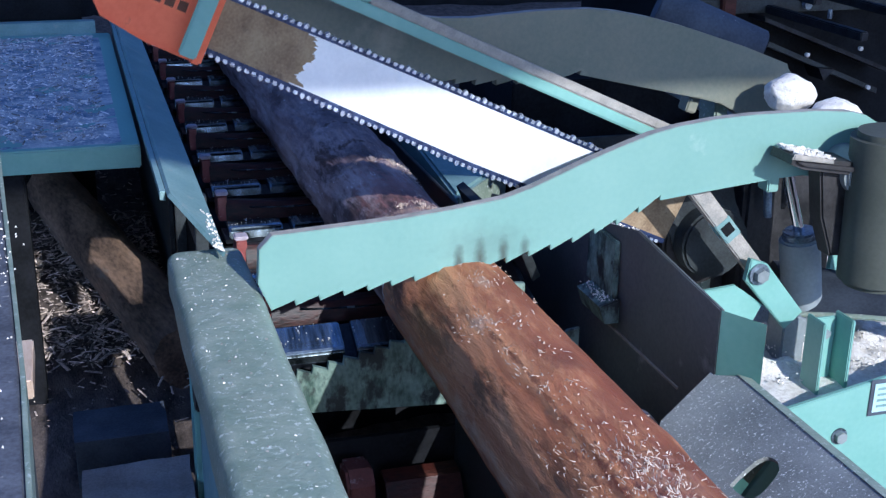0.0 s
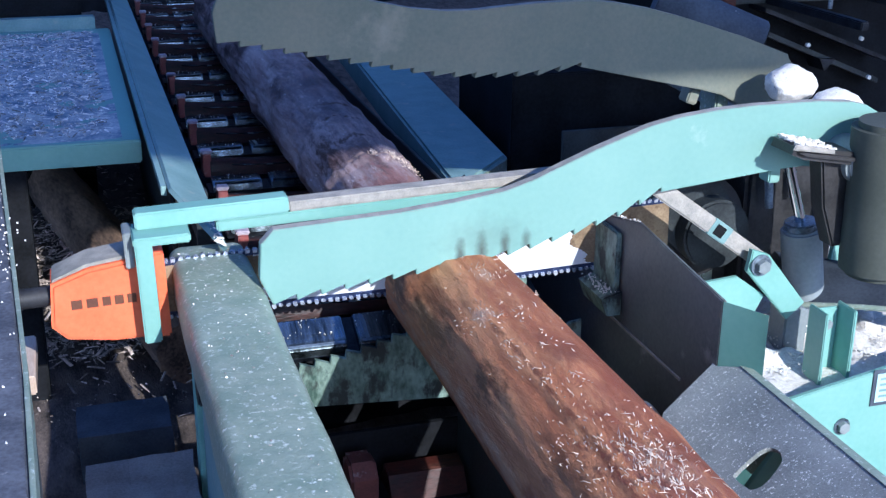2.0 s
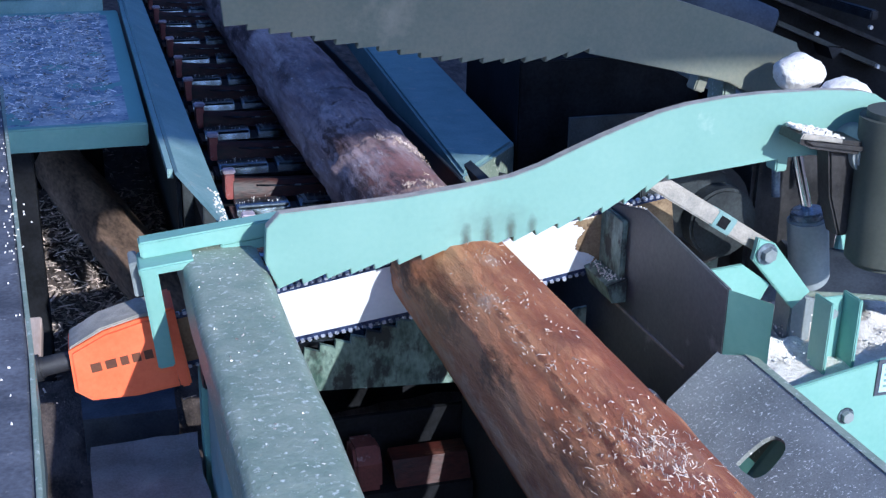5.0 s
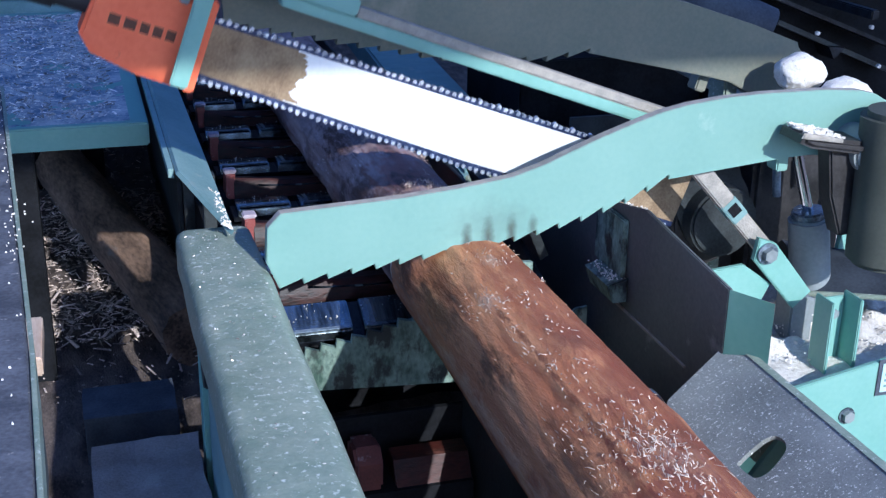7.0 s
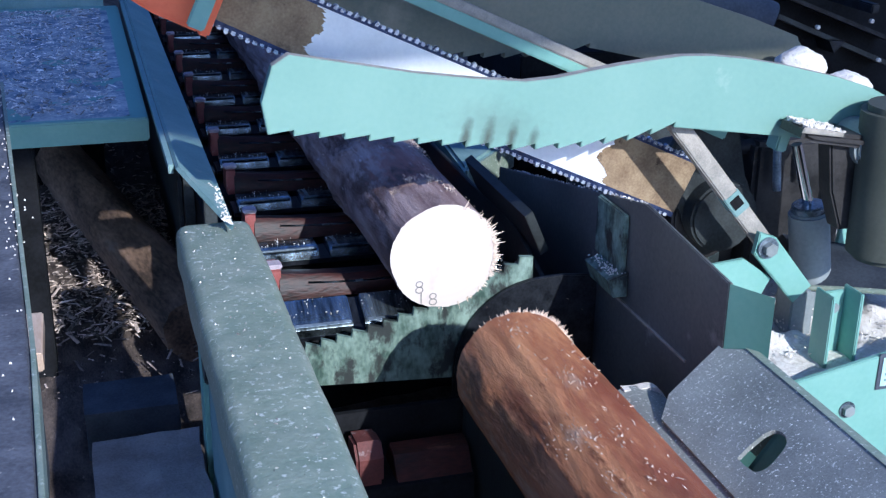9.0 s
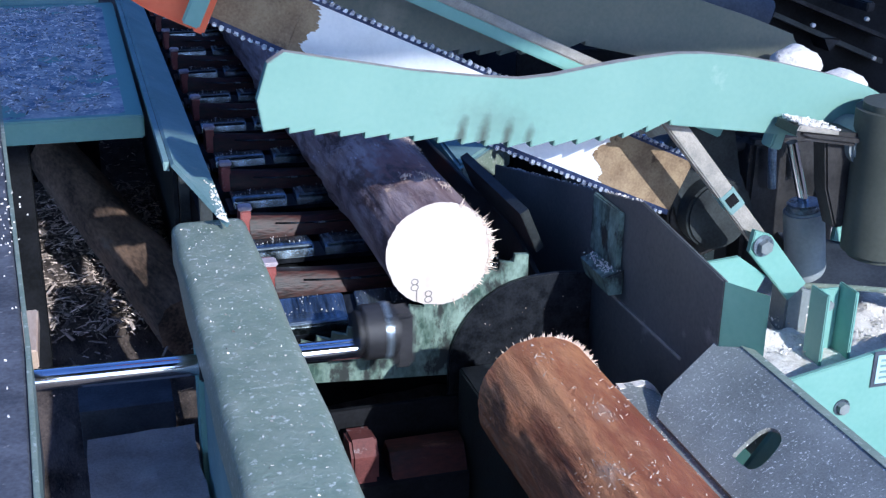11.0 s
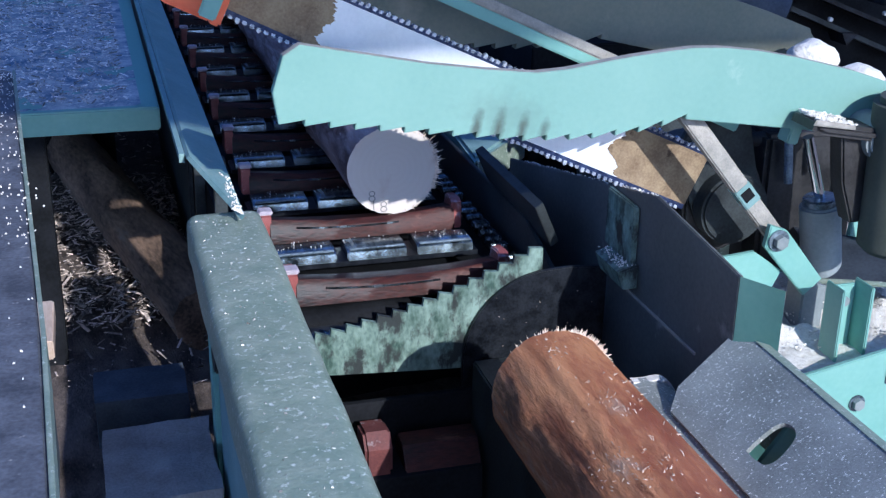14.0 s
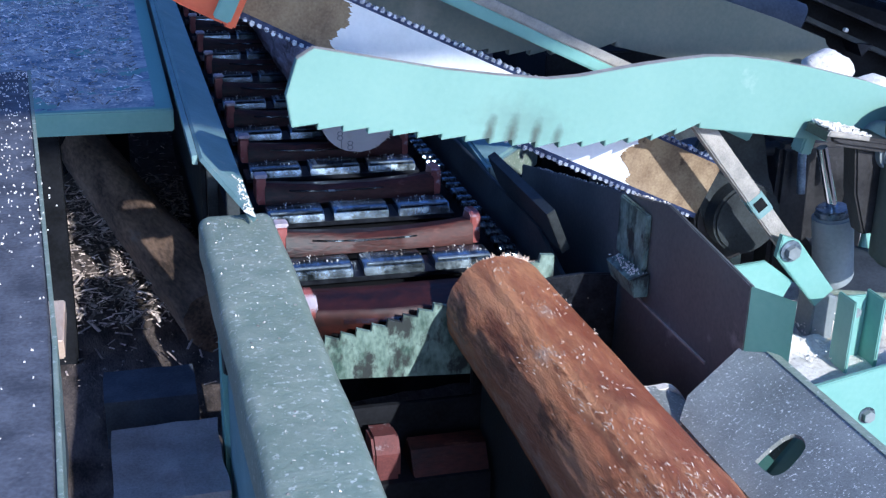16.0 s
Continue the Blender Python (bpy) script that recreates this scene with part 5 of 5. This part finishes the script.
def near_plank():
    p = thing("side_board", pose(0, 0, 0), "dirty board with snow-pale sawdust along its edge", "board")
    pts = [(-0.90, -1.2), (-0.722, -1.2), (-0.745, -0.62), (-0.826, 0.76), (-0.90, 0.76)]
    part("board", prism(B(), pts, 1.165, 1.20, "z", 0.003), PLANK, p)
    tagged(part("crumbs", chips(B(), 70, lambda r: (r.uniform(-0.88, -0.745), r.uniform(-1.1, 0.0), 1.2025), (0.002, 0.005), 43, 0.3), DUST, p, "pale wet crumbs", smooth=False), kind="stuff")
    part("edge_strip", prism(B(), [(-0.722, -1.2), (-0.716, -1.2), (-0.738, -0.62), (-0.820, 0.76), (-0.827, 0.76), (-0.744, -0.62)], 1.12, 1.203, "z", 0.001), TEAL_DUSTY, p)
    part("stand", box(B(), -0.90, -0.86, -0.9, -0.8, 0.0, 1.164), BLACK, p, smooth=False)
    tagged(part("sawdust", chips(B(), 380, lambda r: (lambda y: (r.uniform(-0.89, -0.745 - 0.0587 * (y + 0.62)), y, 1.202))(0.74 - 1.1 * r.random() ** 1.4), (0.001, 0.0042), 41, 0.3), DUST, p, "pale sawdust on the board", smooth=False), kind="stuff")


near_plank()

# ---- push ram and lower deck ----
def ram():
    r = thing("push_ram", pose(-0.141, -0.05, 0.862), "chromed push ram with a black head", "hydraulic ram")
    part("rod", rod(B(), (-1.45, 0, 0.0126), (-0.02, 0, -0.012), 0.020, n=28), CHROME, r)
    part("head", rod(B(), (-0.075, 0, 0.02), (0.0, 0, 0.02), 0.052, n=28, bevel=0.010), RUBBER, r, "black ram head")
    part("head_ring", rod(B(), (-0.030, 0, 0.02), (-0.014, 0, 0.02), 0.054, n=28, bevel=0.003), STEEL, r)
    part("head_pad", box(B(), -0.01, 0.03, -0.03, 0.03, -0.05, 0.06, 0.008), RUBBER, r)
    return r


push_ram = ram()


def ram_cylinder():
    c = thing("ram_cylinder", pose(0, 0, 0), "dark hydraulic cylinder of the push ram on a foot", "hydraulic cylinder")
    part("barrel", rod(B(), (-2.75, -0.05, 0.875), (-1.24, -0.05, 0.875), 0.055, n=28, bevel=0.006), DARK_STEEL, c)
    for x in (-2.55, -1.55):
        part("foot", box(B(), x - 0.05, x + 0.05, -0.11, 0.01, 0.40, 0.835, 0.004), DARK_STEEL, c)
    return c


ram_cylinder()


def lower_deck():
    d = thing("lower_conveyor", pose(0, 0, 0), "dark lower conveyor with rusty red slats", "conveyor")
    part("bed", box(B(), -0.40, 0.325, -1.4, 0.086, 0.36, 0.37), BLACK, d, smooth=False)
    part("front_plate", box(B(), -0.40, 0.325, 0.060, 0.072, 0.37, 0.66), BLACK, d, smooth=False)
    part("splitter_bed", box(B(), 0.03, 0.11, -1.4, 0.058, 0.36, 0.728, 0.004), DARK_STEEL, d)
    part("carrier", box(B(), -0.36, 0.02, -0.06, 0.055, 0.37, 0.555), BLACK, d, smooth=False)
    part("upper_slat", prism(B(), [(-0.05, 0.555), (-0.02, 0.60), (0.02, 0.606), (0.05, 0.555)], -0.135, 0.02, "x", 0.002), RUST_RED, d)
    part("upper_slat_end", prism(B(), [(-0.045, 0.555), (-0.045, 0.612), (-0.02, 0.640), (0.035, 0.634), (0.045, 0.555)], -0.215, -0.160, "x", 0.006), OLD_RED, d)
    for y in (-0.02, -0.33, -0.64):
        part("slat", prism(B(), [(-0.05 + y, 0.37), (-0.012 + y, 0.41), (0.012 + y, 0.41), (0.05 + y, 0.37)], -0.33, 0.30, "x", 0.002), RUST_RED, d)
        part("slat_end", prism(B(), [(-0.035 + y, 0.37), (-0.03 + y, 0.45), (0.022 + y, 0.455), (0.036 + y, 0.37)], -0.352, -0.332, "x", 0.002), RUST_RED, d)


lower_deck()


# ---- what moves ----
def motions():
    swing = [(0.0, 24.4), (0.3, 20.4), (0.6, 15.6), (0.9, 9.7), (1.2, 6.1), (1.5, 3.0), (1.8, 0.3), (2.0, -1.8), (2.2, -3.6), (2.4, -5.4), (2.6, -7.2), (2.8, -8.8),
             (3.0, -9.0), (3.5, -9.0), (4.2, -9.0), (5.4, -9.0), (5.6, -8.2), (5.8, -5.6), (6.1, -0.5), (6.3, 3.2), (6.6, 9.0), (6.8, 14.4), (7.0, 19.8), (7.2, 24.0), (7.4, 24.5), (10.8, 24.5), (16.0, 24.5)]
    walk(saw_unit, [(t, pose(*SAW, 0, a, 0)) for t, a in swing])
    rest = {2.2: -3.0, 2.4: -4.4, 2.6: -5.4, 2.8: -5.9}
    walk(guard_beam, [(t, pose(*SAW, 0, max(rest.get(t, a), -6.0), 0)) for t, a in swing])
    walk(link, [(t, pose(*LINK, 0, 36.8 + 0.54 * a, 0)) for t, a in swing])
    lift = [(0.0, 0.0), (7.2, 0.0), (7.3, 0.2), (7.4, 2.3), (7.5, 4.9), (7.6, 7.3), (7.7, 10.0), (7.8, 12.7), (7.9, 13.6), (8.0, 13.9), (16.0, 13.9)]
    walk(near_arm, [(t, pose(*PIVOT, 0, a, 0)) for t, a in lift])
    face = [(0.0, 0.078), (12.9, 0.078), (13.1, 0.10), (13.2, 0.15), (13.3, 0.205), (13.4, 0.25), (13.5, 0.30), (13.6, 0.365), (13.7, 0.43), (13.8, 0.485), (13.9, 0.535),
            (14.0, 0.575), (14.1, 0.61), (14.3, 0.645), (14.5, 0.665), (14.8, 0.68), (15.0, 0.695), (15.1, 0.71), (15.2, 0.73), (15.3, 0.765), (15.4, 0.82), (15.5, 0.88),
            (15.6, 0.925), (15.7, 0.965), (15.8, 1.02), (15.9, 1.08), (16.0, 1.115)]
    walk(feed_log, [(t, pose(-0.008, y, 0.970)) for t, y in face])
    # the belt slips under the log when it starts
    belt = [(0.0, 0.0), (12.6, 0.0), (12.8, 0.03), (12.9, 0.05), (13.0, 0.08), (13.1, 0.115), (13.2, 0.155), (13.3, 0.20), (13.4, 0.25), (13.5, 0.325), (13.6, 0.425), (13.7, 0.48), (13.8, 0.54), (13.9, 0.58),
            (14.0, 0.62), (14.1, 0.687), (14.2, 0.744), (14.3, 0.80), (14.5, 0.834), (15.0, 0.838), (15.1, 0.842), (15.2, 0.850), (15.3, 0.865), (15.4, 0.885), (15.5, 0.916), (15.6, 0.989),
            (15.7, 1.078), (15.8, 1.165), (15.9, 1.215), (16.0, 1.262)]
    for ob, s in flights:
        walk(ob, [(t, on_belt(s + y)) for t, y in belt])
    drop = [(0.0, -0.008, 0.064, 0.970), (7.8, -0.008, 0.064, 0.970), (8.0, -0.006, 0.038, 0.968), (8.1, -0.003, -0.005, 0.960), (8.2, 0.000, -0.02, 0.950), (8.3, 0.005, -0.03, 0.938),
            (8.4, 0.010, -0.045, 0.924), (8.5, 0.016, -0.055, 0.910), (8.6, 0.022, -0.075, 0.896), (8.7, 0.028, -0.10, 0.882), (9.1, 0.05, -0.22, 0.845), (9.6, 0.06, -0.285, 0.84), (10.8, 0.062, -0.29, 0.84),
            (15.0, 0.062, -0.29, 0.84), (15.1, 0.062, -0.275, 0.84), (15.3, 0.062, -0.235, 0.84), (15.5, 0.064, -0.165, 0.84), (15.7, 0.066, -0.09, 0.84), (15.8, 0.068, -0.025, 0.84),
            (15.9, 0.070, 0.040, 0.84), (16.0, 0.070, 0.090, 0.84)]
    walk(cut_log, [(t, pose(x, y, z)) for t, x, y, z in drop])
    # The shadow plate slides up while the near arm lifts.
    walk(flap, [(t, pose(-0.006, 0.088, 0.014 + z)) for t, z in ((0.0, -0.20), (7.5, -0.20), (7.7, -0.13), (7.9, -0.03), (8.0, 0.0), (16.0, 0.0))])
    push = [(0.0, -1.10), (8.7, -1.10), (9.4, -0.95), (10.6, -0.55), (10.8, -0.30), (10.9, -0.22), (11.0, -0.13), (11.1, -0.03), (11.2, 0.06), (11.3, 0.11), (11.4, 0.095), (11.5, 0.032), (11.6, -0.04),
            (11.7, -0.12), (11.9, -0.28), (12.0, -0.38), (12.1, -0.47), (12.2, -0.57), (12.3, -0.68), (12.4, -0.82), (12.6, -1.05), (12.9, -1.10), (16.0, -1.10)]
    walk(push_ram, [(t, pose(x, -0.05, 0.862)) for t, x in push])


motions()
